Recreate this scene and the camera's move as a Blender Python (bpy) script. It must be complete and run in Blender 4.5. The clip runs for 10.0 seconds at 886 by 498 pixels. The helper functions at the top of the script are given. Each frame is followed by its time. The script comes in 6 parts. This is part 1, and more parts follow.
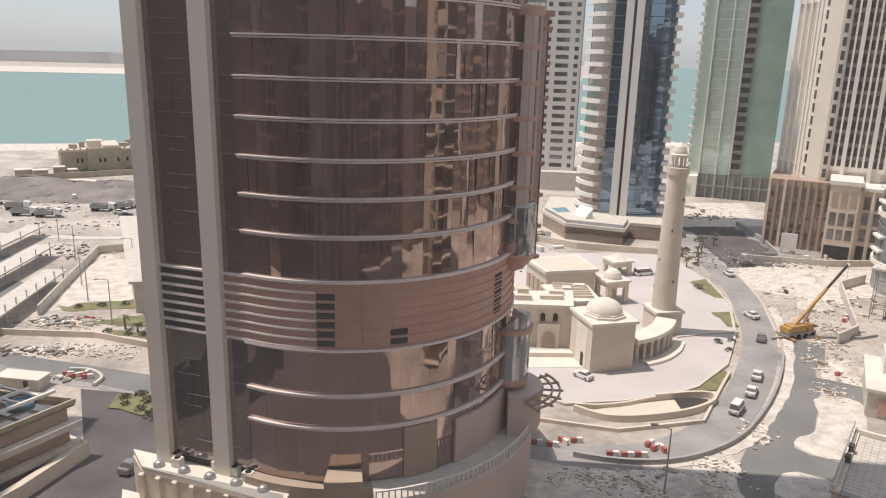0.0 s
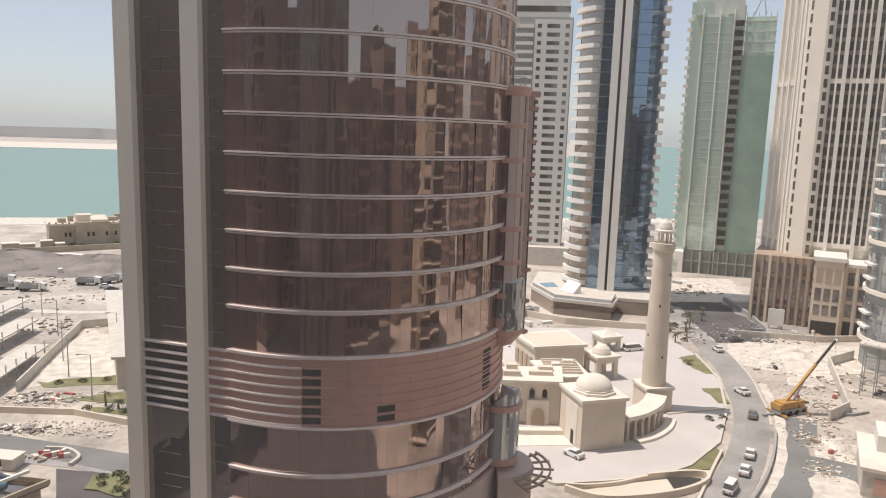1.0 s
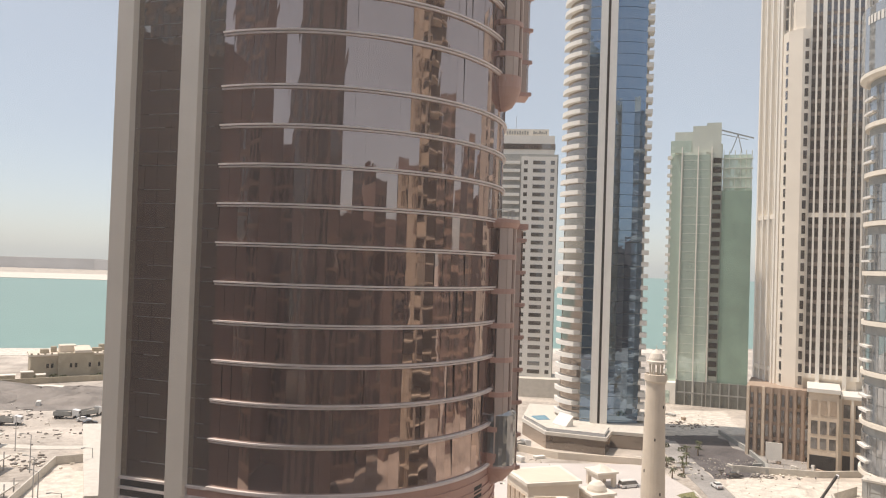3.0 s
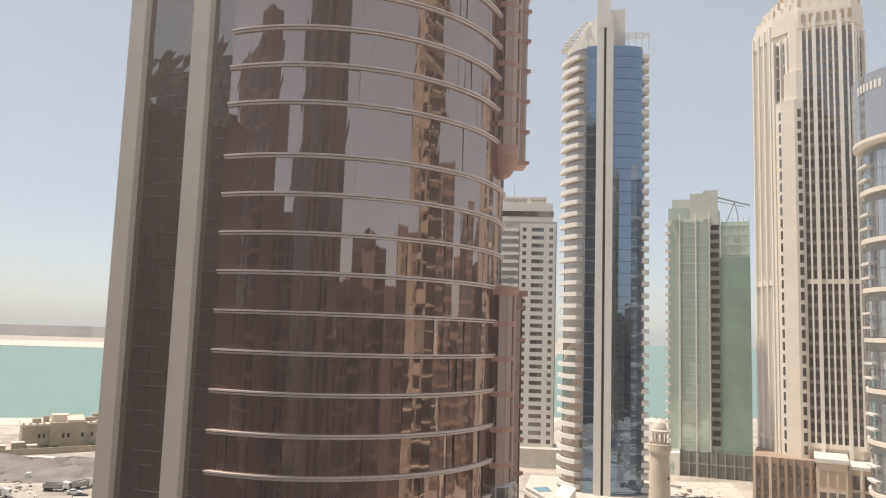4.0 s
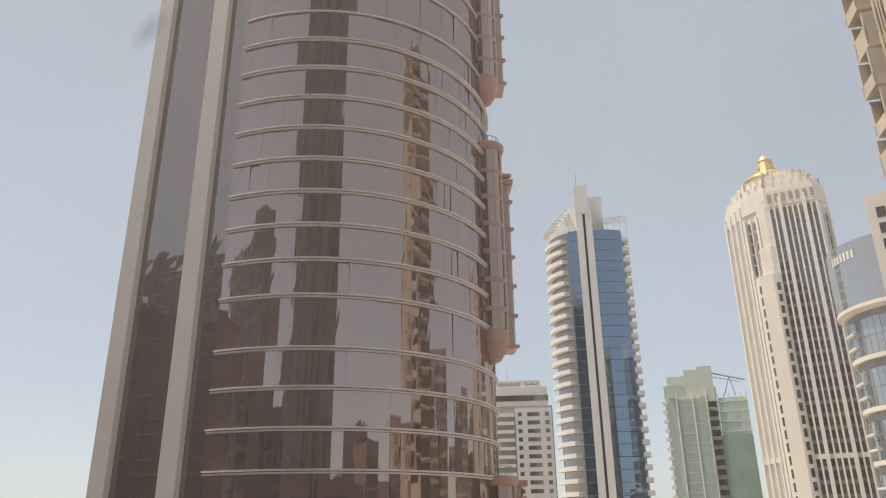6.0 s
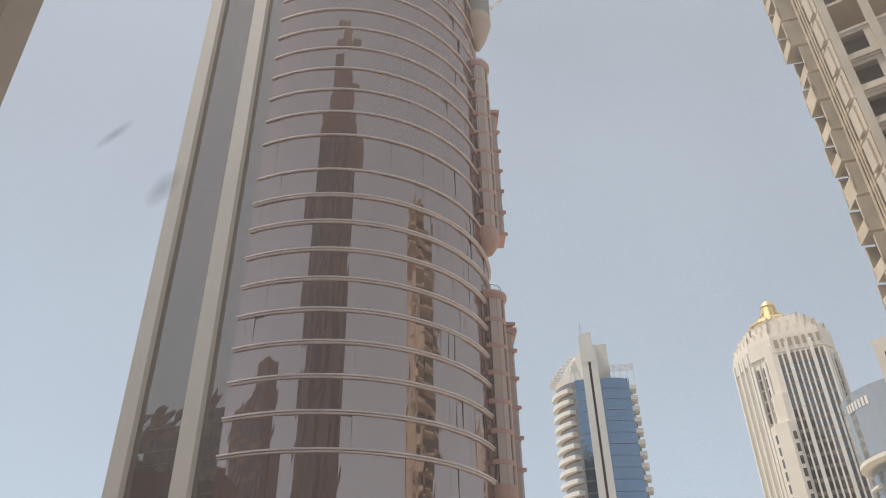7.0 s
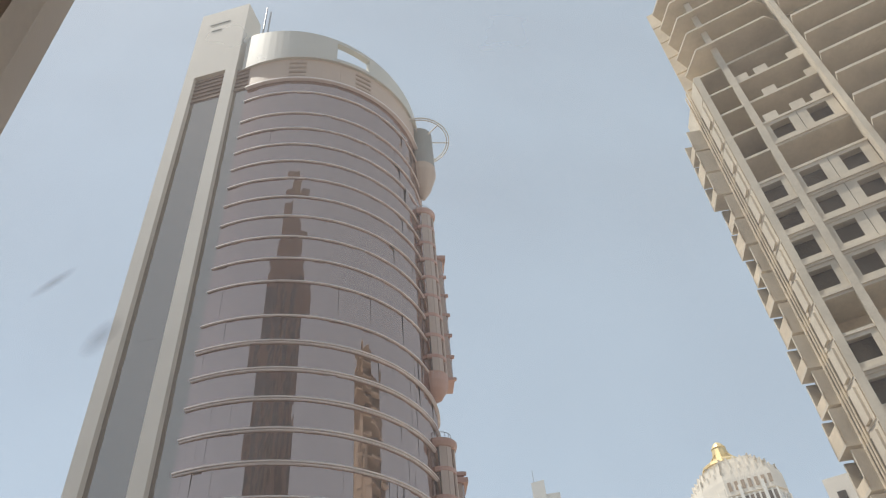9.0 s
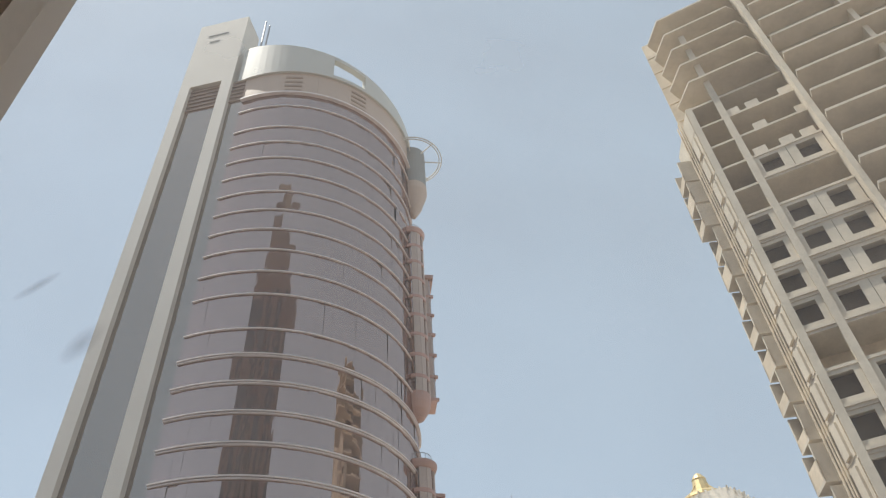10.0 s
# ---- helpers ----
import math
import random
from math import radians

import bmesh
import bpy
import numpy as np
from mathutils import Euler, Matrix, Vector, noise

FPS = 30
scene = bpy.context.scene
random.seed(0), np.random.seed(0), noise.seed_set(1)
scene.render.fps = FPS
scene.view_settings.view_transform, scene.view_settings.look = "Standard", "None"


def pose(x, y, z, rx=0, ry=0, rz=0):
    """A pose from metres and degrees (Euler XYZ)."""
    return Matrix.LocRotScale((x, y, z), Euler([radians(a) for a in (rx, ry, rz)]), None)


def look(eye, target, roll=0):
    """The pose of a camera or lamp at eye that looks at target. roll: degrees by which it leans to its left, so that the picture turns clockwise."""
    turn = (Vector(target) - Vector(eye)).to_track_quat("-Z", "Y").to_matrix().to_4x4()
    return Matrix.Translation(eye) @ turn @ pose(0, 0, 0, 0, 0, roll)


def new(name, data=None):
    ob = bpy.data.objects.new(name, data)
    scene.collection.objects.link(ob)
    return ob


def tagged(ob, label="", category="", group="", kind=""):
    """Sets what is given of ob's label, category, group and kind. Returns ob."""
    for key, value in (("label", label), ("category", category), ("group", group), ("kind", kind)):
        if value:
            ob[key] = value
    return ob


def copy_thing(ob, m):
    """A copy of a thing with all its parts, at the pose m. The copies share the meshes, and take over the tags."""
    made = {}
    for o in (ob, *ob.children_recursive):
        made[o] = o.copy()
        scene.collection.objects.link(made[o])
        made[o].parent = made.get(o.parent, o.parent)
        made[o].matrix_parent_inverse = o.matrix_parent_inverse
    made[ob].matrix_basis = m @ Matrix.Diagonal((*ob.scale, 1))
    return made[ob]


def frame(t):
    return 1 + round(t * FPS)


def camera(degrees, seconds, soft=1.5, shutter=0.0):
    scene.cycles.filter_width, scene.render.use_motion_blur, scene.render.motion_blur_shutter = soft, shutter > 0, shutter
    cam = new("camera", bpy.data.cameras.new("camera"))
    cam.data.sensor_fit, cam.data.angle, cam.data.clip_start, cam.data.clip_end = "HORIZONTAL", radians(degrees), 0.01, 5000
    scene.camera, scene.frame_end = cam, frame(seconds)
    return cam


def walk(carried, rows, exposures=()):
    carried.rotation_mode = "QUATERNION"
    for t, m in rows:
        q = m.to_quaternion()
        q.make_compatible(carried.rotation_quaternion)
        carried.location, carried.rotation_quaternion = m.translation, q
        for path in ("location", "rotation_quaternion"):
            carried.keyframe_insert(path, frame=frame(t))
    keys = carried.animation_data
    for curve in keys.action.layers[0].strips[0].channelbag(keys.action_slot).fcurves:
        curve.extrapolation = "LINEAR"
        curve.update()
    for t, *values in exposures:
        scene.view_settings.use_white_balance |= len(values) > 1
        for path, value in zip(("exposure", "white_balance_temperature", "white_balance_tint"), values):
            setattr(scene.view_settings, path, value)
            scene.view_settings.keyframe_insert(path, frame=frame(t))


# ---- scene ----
cam = camera(62.16, 10.0, soft=1.1)
EYE = 50.0  # height of the window above the street
# seconds, yaw, pitch, roll: the camera stays at the window and tilts up
TURNS = [(0, -0.00, -14.91, -1.49),
        (0.5, -0.80, -12.32, -1.65),
        (1, -0.87, -9.06, -1.80),
        (1.5, -1.33, -5.69, -1.42),
        (2, -2.12, -3.49, -2.16),
        (2.5, -1.71, -1.45, -2.01),
        (2.7, -1.62, -0.44, -1.94),
        (3.8, -1.93, 5.24, -1.76),
        (4, -1.74, 6.32, -1.84),
        (4.5, -2.22, 9.28, -1.57),
        (5, -2.53, 11.90, -1.51),
        (5.5, -2.70, 16.10, -0.35),
        (5.7, -2.44, 17.67, 0.09),
        (6.8, -0.91, 30.56, 1.44),
        (7, -1.34, 32.40, 1.15),
        (7.5, -0.54, 37.30, 0.68),
        (8, -1.09, 40.54, 1.46),
        (8.5, -2.44, 42.54, 3.40),
        (9, -4.09, 43.52, 4.23),
        (9.5, -5.29, 44.99, 3.42),
        (10, -6.36, 44.91, 3.18)]
walk(cam, [(t, pose(0, 0, EYE, 90 + p, r, y)) for t, y, p, r in TURNS],
     exposures=[(0, 0.24, 6800, 14.5), (2.5, 0.38, 7100, 14), (4.5, 0.43, 7350, 14), (5.5, 0.40, 7350, 13), (7.0, 0.38, 7050, 11), (8.5, 0.46, 6800, 8), (10.0, 0.47, 6600, 6)])

# ---- light ----
world = bpy.data.worlds.new("sky")
scene.world = world
world.use_nodes = True
wn = world.node_tree.nodes
sky = wn.new("ShaderNodeTexSky")
sky.sky_type, sky.sun_disc = "NISHITA", False
sky.sun_elevation, sky.sun_rotation = radians(69), radians(-85.1)
sky.air_density, sky.dust_density, sky.ozone_density, sky.altitude = 0.8, 1.0, 1.4, 0
wn["Background"].inputs["Strength"].default_value = 0.09
# desert haze whitens the whole sky evenly
haze = wn.new("ShaderNodeVectorMath")
haze.operation = "MULTIPLY_ADD"
haze.inputs[1].default_value = (0.62, 0.62, 0.62)
streak, faint, veil_ = wn.new("ShaderNodeTexNoise"), wn.new("ShaderNodeMapRange"), wn.new("ShaderNodeVectorMath")
streak.inputs["Scale"].default_value, streak.inputs["Detail"].default_value, streak.inputs["Distortion"].default_value = 2.2, 5, 0.6
faint.inputs["From Min"].default_value, faint.inputs["From Max"].default_value = 0.15, 0.9
faint.inputs["To Min"].default_value, faint.inputs["To Max"].default_value = 0.94, 1.1
veil_.operation = "SCALE"
veil_.inputs[0].default_value = (3.25, 3.72, 4.05)
world.node_tree.links.new(streak.outputs["Fac"], faint.inputs["Value"])
world.node_tree.links.new(faint.outputs[0], veil_.inputs["Scale"])
world.node_tree.links.new(veil_.outputs[0], haze.inputs[2])
world.node_tree.links.new(sky.outputs["Color"], haze.inputs[0])
world.node_tree.links.new(haze.outputs[0], wn["Background"].inputs["Color"])
sun = new("sun", bpy.data.lights.new("sun", "SUN"))
sun.data.energy, sun.data.angle, sun.data.color = 3.15, radians(0.53), (1.0, 0.945, 0.875)
sun.matrix_world = look((-35, 3, 141), (0, 0, 50))

# ---- materials ----
def mat(name, color, rough=0.8, metal=0.0, var=0.12, scale=0.6, bump=0.15, fine=9.0, random=0.0, spec=0.4):
    """A surface with a broad mottling, a fine grain and a slight relief, in metres; random varies whole pieces."""
    m = bpy.data.materials.new(name)
    m.use_nodes = True
    n, l = m.node_tree.nodes, m.node_tree.links
    b = n["Principled BSDF"]
    b.inputs["Roughness"].default_value, b.inputs["Metallic"].default_value = rough, metal
    b.inputs["Specular IOR Level"].default_value = spec
    g = n.new("ShaderNodeNewGeometry")
    t1, t2 = n.new("ShaderNodeTexNoise"), n.new("ShaderNodeTexNoise")
    for t, s in ((t1, scale), (t2, fine)):
        l.new(g.outputs["Position"], t.inputs["Vector"])
        t.inputs["Scale"].default_value, t.inputs["Detail"].default_value = s, 5
    add = n.new("ShaderNodeMath")
    add.operation = "MULTIPLY_ADD"
    l.new(t2.outputs["Fac"], add.inputs[0])
    add.inputs[1].default_value = 0.5
    l.new(t1.outputs["Fac"], add.inputs[2])
    last = add.outputs[0]
    if random:
        info = n.new("ShaderNodeObjectInfo")
        r = n.new("ShaderNodeMath")
        r.operation = "MULTIPLY_ADD"
        l.new(info.outputs["Random"], r.inputs[0])
        r.inputs[1].default_value = random
        l.new(last, r.inputs[2])
        last = r.outputs[0]
    ramp = n.new("ShaderNodeMapRange")
    ramp.inputs["From Min"].default_value, ramp.inputs["From Max"].default_value = 0.45, 1.05 + random
    ramp.inputs["To Min"].default_value, ramp.inputs["To Max"].default_value = 1 - var, 1 + var
    l.new(last, ramp.inputs["Value"])
    mul = n.new("ShaderNodeVectorMath")
    mul.operation = "SCALE"
    mul.inputs[0].default_value = color
    l.new(ramp.outputs[0], mul.inputs["Scale"])
    l.new(mul.outputs[0], b.inputs["Base Color"])
    if bump:
        bp = n.new("ShaderNodeBump")
        bp.inputs["Strength"].default_value, bp.inputs["Distance"].default_value = bump, 0.05
        l.new(t2.outputs["Fac"], bp.inputs["Height"])
        l.new(bp.outputs[0], b.inputs["Normal"])
    return m


def glass(name, body, tint, gloss, edge, wave=0.02, rough=0.03):
    """Tinted facade glass: a dark body under a coat that mirrors more at a grazing angle; panes bow slightly."""
    m = bpy.data.materials.new(name)
    m.use_nodes = True
    n, l = m.node_tree.nodes, m.node_tree.links
    n.remove(n["Principled BSDF"])
    g = n.new("ShaderNodeNewGeometry")
    tx = n.new("ShaderNodeTexNoise")
    tx.inputs["Scale"].default_value, tx.inputs["Detail"].default_value = 0.35, 2
    l.new(g.outputs["Position"], tx.inputs["Vector"])
    dirt = n.new("ShaderNodeTexNoise")
    dirt.inputs["Scale"].default_value, dirt.inputs["Detail"].default_value = 1.4, 6
    l.new(g.outputs["Position"], dirt.inputs["Vector"])
    bp = n.new("ShaderNodeBump")
    bp.inputs["Strength"].default_value, bp.inputs["Distance"].default_value = 1.0, wave
    l.new(tx.outputs["Fac"], bp.inputs["Height"])
    info = n.new("ShaderNodeObjectInfo")
    sum_ = n.new("ShaderNodeMath")
    l.new(info.outputs["Random"], sum_.inputs[0])
    l.new(dirt.outputs["Fac"], sum_.inputs[1])
    val = n.new("ShaderNodeMapRange")
    val.inputs["From Max"].default_value = 2.0
    val.inputs["To Min"].default_value, val.inputs["To Max"].default_value = 0.6, 1.4
    l.new(sum_.outputs[0], val.inputs["Value"])
    mul = n.new("ShaderNodeVectorMath")
    mul.operation = "SCALE"
    mul.inputs[0].default_value = body
    l.new(val.outputs[0], mul.inputs["Scale"])
    d, gl = n.new("ShaderNodeBsdfDiffuse"), n.new("ShaderNodeBsdfGlossy")
    l.new(mul.outputs[0], d.inputs["Color"])
    gl.inputs["Color"].default_value, gl.inputs["Roughness"].default_value = (*tint, 1), rough
    l.new(bp.outputs[0], gl.inputs["Normal"])
    lw = n.new("ShaderNodeLayerWeight")
    lw.inputs["Blend"].default_value = 0.3
    mr = n.new("ShaderNodeMapRange")
    mr.inputs["To Min"].default_value, mr.inputs["To Max"].default_value = gloss, edge
    l.new(lw.outputs["Facing"], mr.inputs["Value"])
    mix = n.new("ShaderNodeMixShader")
    l.new(mr.outputs[0], mix.inputs[0])
    l.new(d.outputs[0], mix.inputs[1])
    l.new(gl.outputs[0], mix.inputs[2])
    l.new(mix.outputs[0], n["Material Output"].inputs["Surface"])
    return m


SAND = mat("sand", (0.46, 0.41, 0.36), 0.95, var=0.5, scale=0.07, fine=0.7, bump=0.5)
SAND_PALE = mat("pale_sand", (0.64, 0.585, 0.52), 0.95, var=0.36, scale=0.45, fine=3, bump=0.6)
SOIL = mat("grey_soil", (0.235, 0.21, 0.19), 0.95, var=0.45, scale=0.12, fine=1.5, bump=0.5)
ASPHALT = mat("asphalt", (0.20, 0.20, 0.192), 0.9, var=0.25, scale=0.12, fine=6)
ROAD = mat("dusty_road", (0.32, 0.305, 0.292), 0.9, var=0.3, scale=0.14, fine=1.2)
# dark asphalt, darkened further by shade put into the colour
DARK_ROAD = mat("dark_shaded_asphalt", (0.11, 0.10, 0.10), 0.9, var=0.35, scale=0.15, fine=5)
PLAZA = mat("plaza_paving", (0.565, 0.525, 0.50), 0.85, var=0.10, scale=0.12, fine=3)
KERB = mat("kerb_concrete", (0.60, 0.56, 0.50), 0.9, var=0.15, scale=0.8)
LIME = mat("limestone", (0.68, 0.595, 0.495), 0.9, var=0.08, scale=0.35, fine=4)
LIME_ROOF = mat("white_roof", (0.76, 0.70, 0.615), 0.9, var=0.12, scale=0.3, fine=3)
# near-black for shade in recesses and openings, and for dark painted parts
SHADE_DARK = mat("shade_and_dark_paint", (0.05, 0.045, 0.04), 0.8, var=0.2)
GRASS = mat("grass", (0.20, 0.195, 0.095), 0.95, var=0.4, scale=0.4, fine=5, bump=0.8)
LEAF = mat("leaf", (0.12, 0.13, 0.07), 0.8, var=0.4, scale=1.0, fine=6, random=0.3)
TRUNK = mat("palm_trunk", (0.20, 0.15, 0.10), 0.95, var=0.3, scale=2)
SEA = mat("sea", (0.165, 0.28, 0.235), 0.3, var=0.10, scale=0.006, fine=0.05, bump=0.05, spec=0.3)
CROWN_BAND = mat("crown_band_panel", (0.62, 0.48, 0.385), 0.5, var=0.08, scale=0.5, fine=5, bump=0.05, random=0.15)
STONE = mat("tower_cladding", (0.82, 0.76, 0.675), 0.7, var=0.05, scale=0.25, fine=3, bump=0.05)
CROWN = mat("crown_panel", (0.66, 0.64, 0.58), 0.5, var=0.05, scale=0.3, fine=3, bump=0.03)
COPPER = mat("copper_panel", (0.62, 0.385, 0.315), 0.5, metal=0.15, var=0.12, scale=0.5, fine=5, bump=0.05, random=0.2)
RAIL = mat("rail_metal", (0.93, 0.83, 0.79), 0.35, metal=0.0, var=0.1, scale=0.8)
BROWN_GLASS = glass("brown_glass", (0.135, 0.085, 0.076), (0.78, 0.62, 0.56), 0.45, 0.56, 0.012)
STRIP_GLASS = glass("strip_glass", (0.095, 0.080, 0.073), (0.78, 0.69, 0.61), 0.24, 0.95, 0.006)
BLUE_GLASS = glass("blue_glass", (0.035, 0.06, 0.085), (0.50, 0.68, 0.88), 0.35, 0.75, 0.03)
GREEN_GLASS = glass("green_glass", (0.56, 0.68, 0.60), (0.80, 0.92, 0.86), 0.25, 0.6, 0.03)
NET = mat("green_net", (0.29, 0.40, 0.33), 0.9, var=0.2, scale=0.12, fine=1.5, bump=0.2)
PALE_GLASS = glass("pale_glass", (0.25, 0.26, 0.26), (0.82, 0.84, 0.86), 0.30, 0.7, 0.03)
DARK_GLASS = glass("window_glass", (0.10, 0.088, 0.078), (0.7, 0.72, 0.75), 0.17, 0.5, 0.02)
WHITE = mat("white_paint", (0.78, 0.75, 0.70), 0.7, var=0.06, scale=0.3, fine=4, bump=0.05)
CREAM = mat("cream_stone", (0.84, 0.77, 0.67), 0.8, var=0.07, scale=0.2, fine=3, bump=0.08)
TAN = mat("tan_stone", (0.46, 0.36, 0.275), 0.85, var=0.12, scale=0.2, fine=3)
GRANITE_PALE = mat("pale_brown_granite", (0.32, 0.24, 0.205), 0.7, var=0.15, scale=0.3, fine=3)
GRANITE = mat("brown_granite", (0.26, 0.195, 0.175), 0.7, var=0.15, scale=0.3, fine=3)
BROWN = mat("brown_stone", (0.40, 0.305, 0.24), 0.85, var=0.15, scale=0.3, fine=3)
RIB = mat("white_rib", (0.88, 0.84, 0.77), 0.7, var=0.05, scale=0.3, fine=4, bump=0.05)
GREEN_BASE = mat("grey_green_base", (0.20, 0.205, 0.185), 0.8, var=0.2, scale=0.2, fine=2)
PALE_GREEN = mat("pale_green_panel", (0.62, 0.66, 0.60), 0.8, var=0.1, scale=0.2, fine=3)
PODIUM = mat("podium_stone", (0.70, 0.585, 0.465), 0.85, var=0.12, scale=0.3, fine=3)
OLIVE = mat("weathered_sandstone", (0.40, 0.345, 0.26), 0.9, var=0.2, scale=0.3, fine=2)
PIER = mat("pier_stone", (0.62, 0.50, 0.44), 0.7, var=0.06, scale=0.4, fine=3)
# dark tone that puts the shade of empty rooms into the colour
OPENING_SHADE = mat("unlit_room_shade", (0.20, 0.165, 0.13), 0.95, var=0.25, scale=0.8)
# pale grey that puts distance haze into the land's colour
HAZY_LAND = mat("haze_pale_land", (0.60, 0.585, 0.57), 0.95, var=0.15, scale=0.004, fine=0.03, bump=0)
GREY = mat("grey_concrete", (0.36, 0.36, 0.34), 0.9, var=0.15, scale=0.3)
CONCRETE = mat("raw_concrete", (0.74, 0.66, 0.54), 0.95, var=0.18, scale=0.35, fine=3, bump=0.3)
# warmer, brighter concrete copy: light bounced from the ground is put into the colour
CONCRETE_BOUNCE = mat("raw_concrete_bounce", (0.82, 0.70, 0.54), 0.95, var=0.2, scale=0.4, fine=3, bump=0.3)
GOLD = mat("gold", (0.70, 0.54, 0.28), 0.45, metal=0.4, var=0.1, scale=1)
YELLOW = mat("crane_yellow", (0.50, 0.28, 0.08), 0.5, var=0.12, scale=0.8)
STEEL = mat("steel", (0.45, 0.45, 0.45), 0.4, metal=0.6, var=0.1)
RUBBER = mat("rubber", (0.02, 0.02, 0.02), 0.9)
CAR_WHITE = mat("car_white", (0.80, 0.79, 0.77), 0.25, var=0.03, bump=0)
CAR_GREY = mat("car_grey", (0.30, 0.30, 0.30), 0.3, metal=0.4, var=0.05, bump=0)
CAR_DARK = mat("car_dark", (0.06, 0.06, 0.065), 0.3, var=0.05, bump=0)
RED = mat("red_plastic", (0.45, 0.12, 0.10), 0.6, var=0.15)
POOL = mat("pool_water", (0.18, 0.36, 0.46), 0.15, var=0.1, bump=0.02)
JAMB = mat("window_jamb", (0.62, 0.55, 0.47), 0.6, var=0.08, scale=3, fine=40, bump=0.05)



def film_glass(name, veil, color, head=1.0):
    """Window glass under a film of dust, which scatters a little of the daylight outside; head strengthens it upwards
    to stand for glare.
    """
    m = bpy.data.materials.new(name)
    m.use_nodes = True
    n, l = m.node_tree.nodes, m.node_tree.links
    n.remove(n["Principled BSDF"])
    clear, dust, mix = n.new("ShaderNodeBsdfTransparent"), n.new("ShaderNodeBsdfTranslucent"), n.new("ShaderNodeMixShader")
    dust.inputs["Color"].default_value = (*color, 1)
    tx, mr = n.new("ShaderNodeTexNoise"), n.new("ShaderNodeMapRange")
    g = n.new("ShaderNodeNewGeometry")
    l.new(g.outputs["Position"], tx.inputs["Vector"])
    tx.inputs["Scale"].default_value, tx.inputs["Detail"].default_value = 3.0, 4
    mr.inputs["From Min"].default_value, mr.inputs["From Max"].default_value = 0.3, 0.7
    mr.inputs["To Min"].default_value, mr.inputs["To Max"].default_value = veil * 0.8, veil * 1.2
    l.new(tx.outputs["Fac"], mr.inputs["Value"])
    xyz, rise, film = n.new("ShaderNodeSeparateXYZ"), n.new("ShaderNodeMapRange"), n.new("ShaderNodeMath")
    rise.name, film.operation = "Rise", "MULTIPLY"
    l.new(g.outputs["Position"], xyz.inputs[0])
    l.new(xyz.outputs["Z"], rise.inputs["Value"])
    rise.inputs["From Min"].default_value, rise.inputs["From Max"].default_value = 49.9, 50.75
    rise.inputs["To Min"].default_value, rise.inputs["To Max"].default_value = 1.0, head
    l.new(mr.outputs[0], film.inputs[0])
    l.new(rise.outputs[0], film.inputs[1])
    l.new(film.outputs[0], mix.inputs[0])
    l.new(clear.outputs[0], mix.inputs[1])
    l.new(dust.outputs[0], mix.inputs[2])
    l.new(mix.outputs[0], n["Material Output"].inputs["Surface"])
    return m


# veil grows towards the top: glare is put into the dust film
DUST_GLARE_PANE = film_glass("dust_glare_pane", 0.102, (0.9, 0.86, 0.84), 2.3)
SMUDGE = film_glass("smudge", 0.34, (0.40, 0.38, 0.42))
# a smudge fades out towards its rim
sn, sl = SMUDGE.node_tree.nodes, SMUDGE.node_tree.links
coord, dist, fade, both = sn.new("ShaderNodeTexCoord"), sn.new("ShaderNodeVectorMath"), sn.new("ShaderNodeMapRange"), sn.new("ShaderNodeMath")
dist.operation, both.operation = "LENGTH", "MULTIPLY"
sl.new(coord.outputs["Object"], dist.inputs[0])
sl.new(dist.outputs["Value"], fade.inputs["Value"])
fade.inputs["From Min"].default_value, fade.inputs["From Max"].default_value = 0.95, 0.1
sl.new(fade.outputs[0], both.inputs[0])
sl.new(sn["Map Range"].outputs[0], both.inputs[1])
sl.new(both.outputs[0], sn["Mix Shader"].inputs[0])

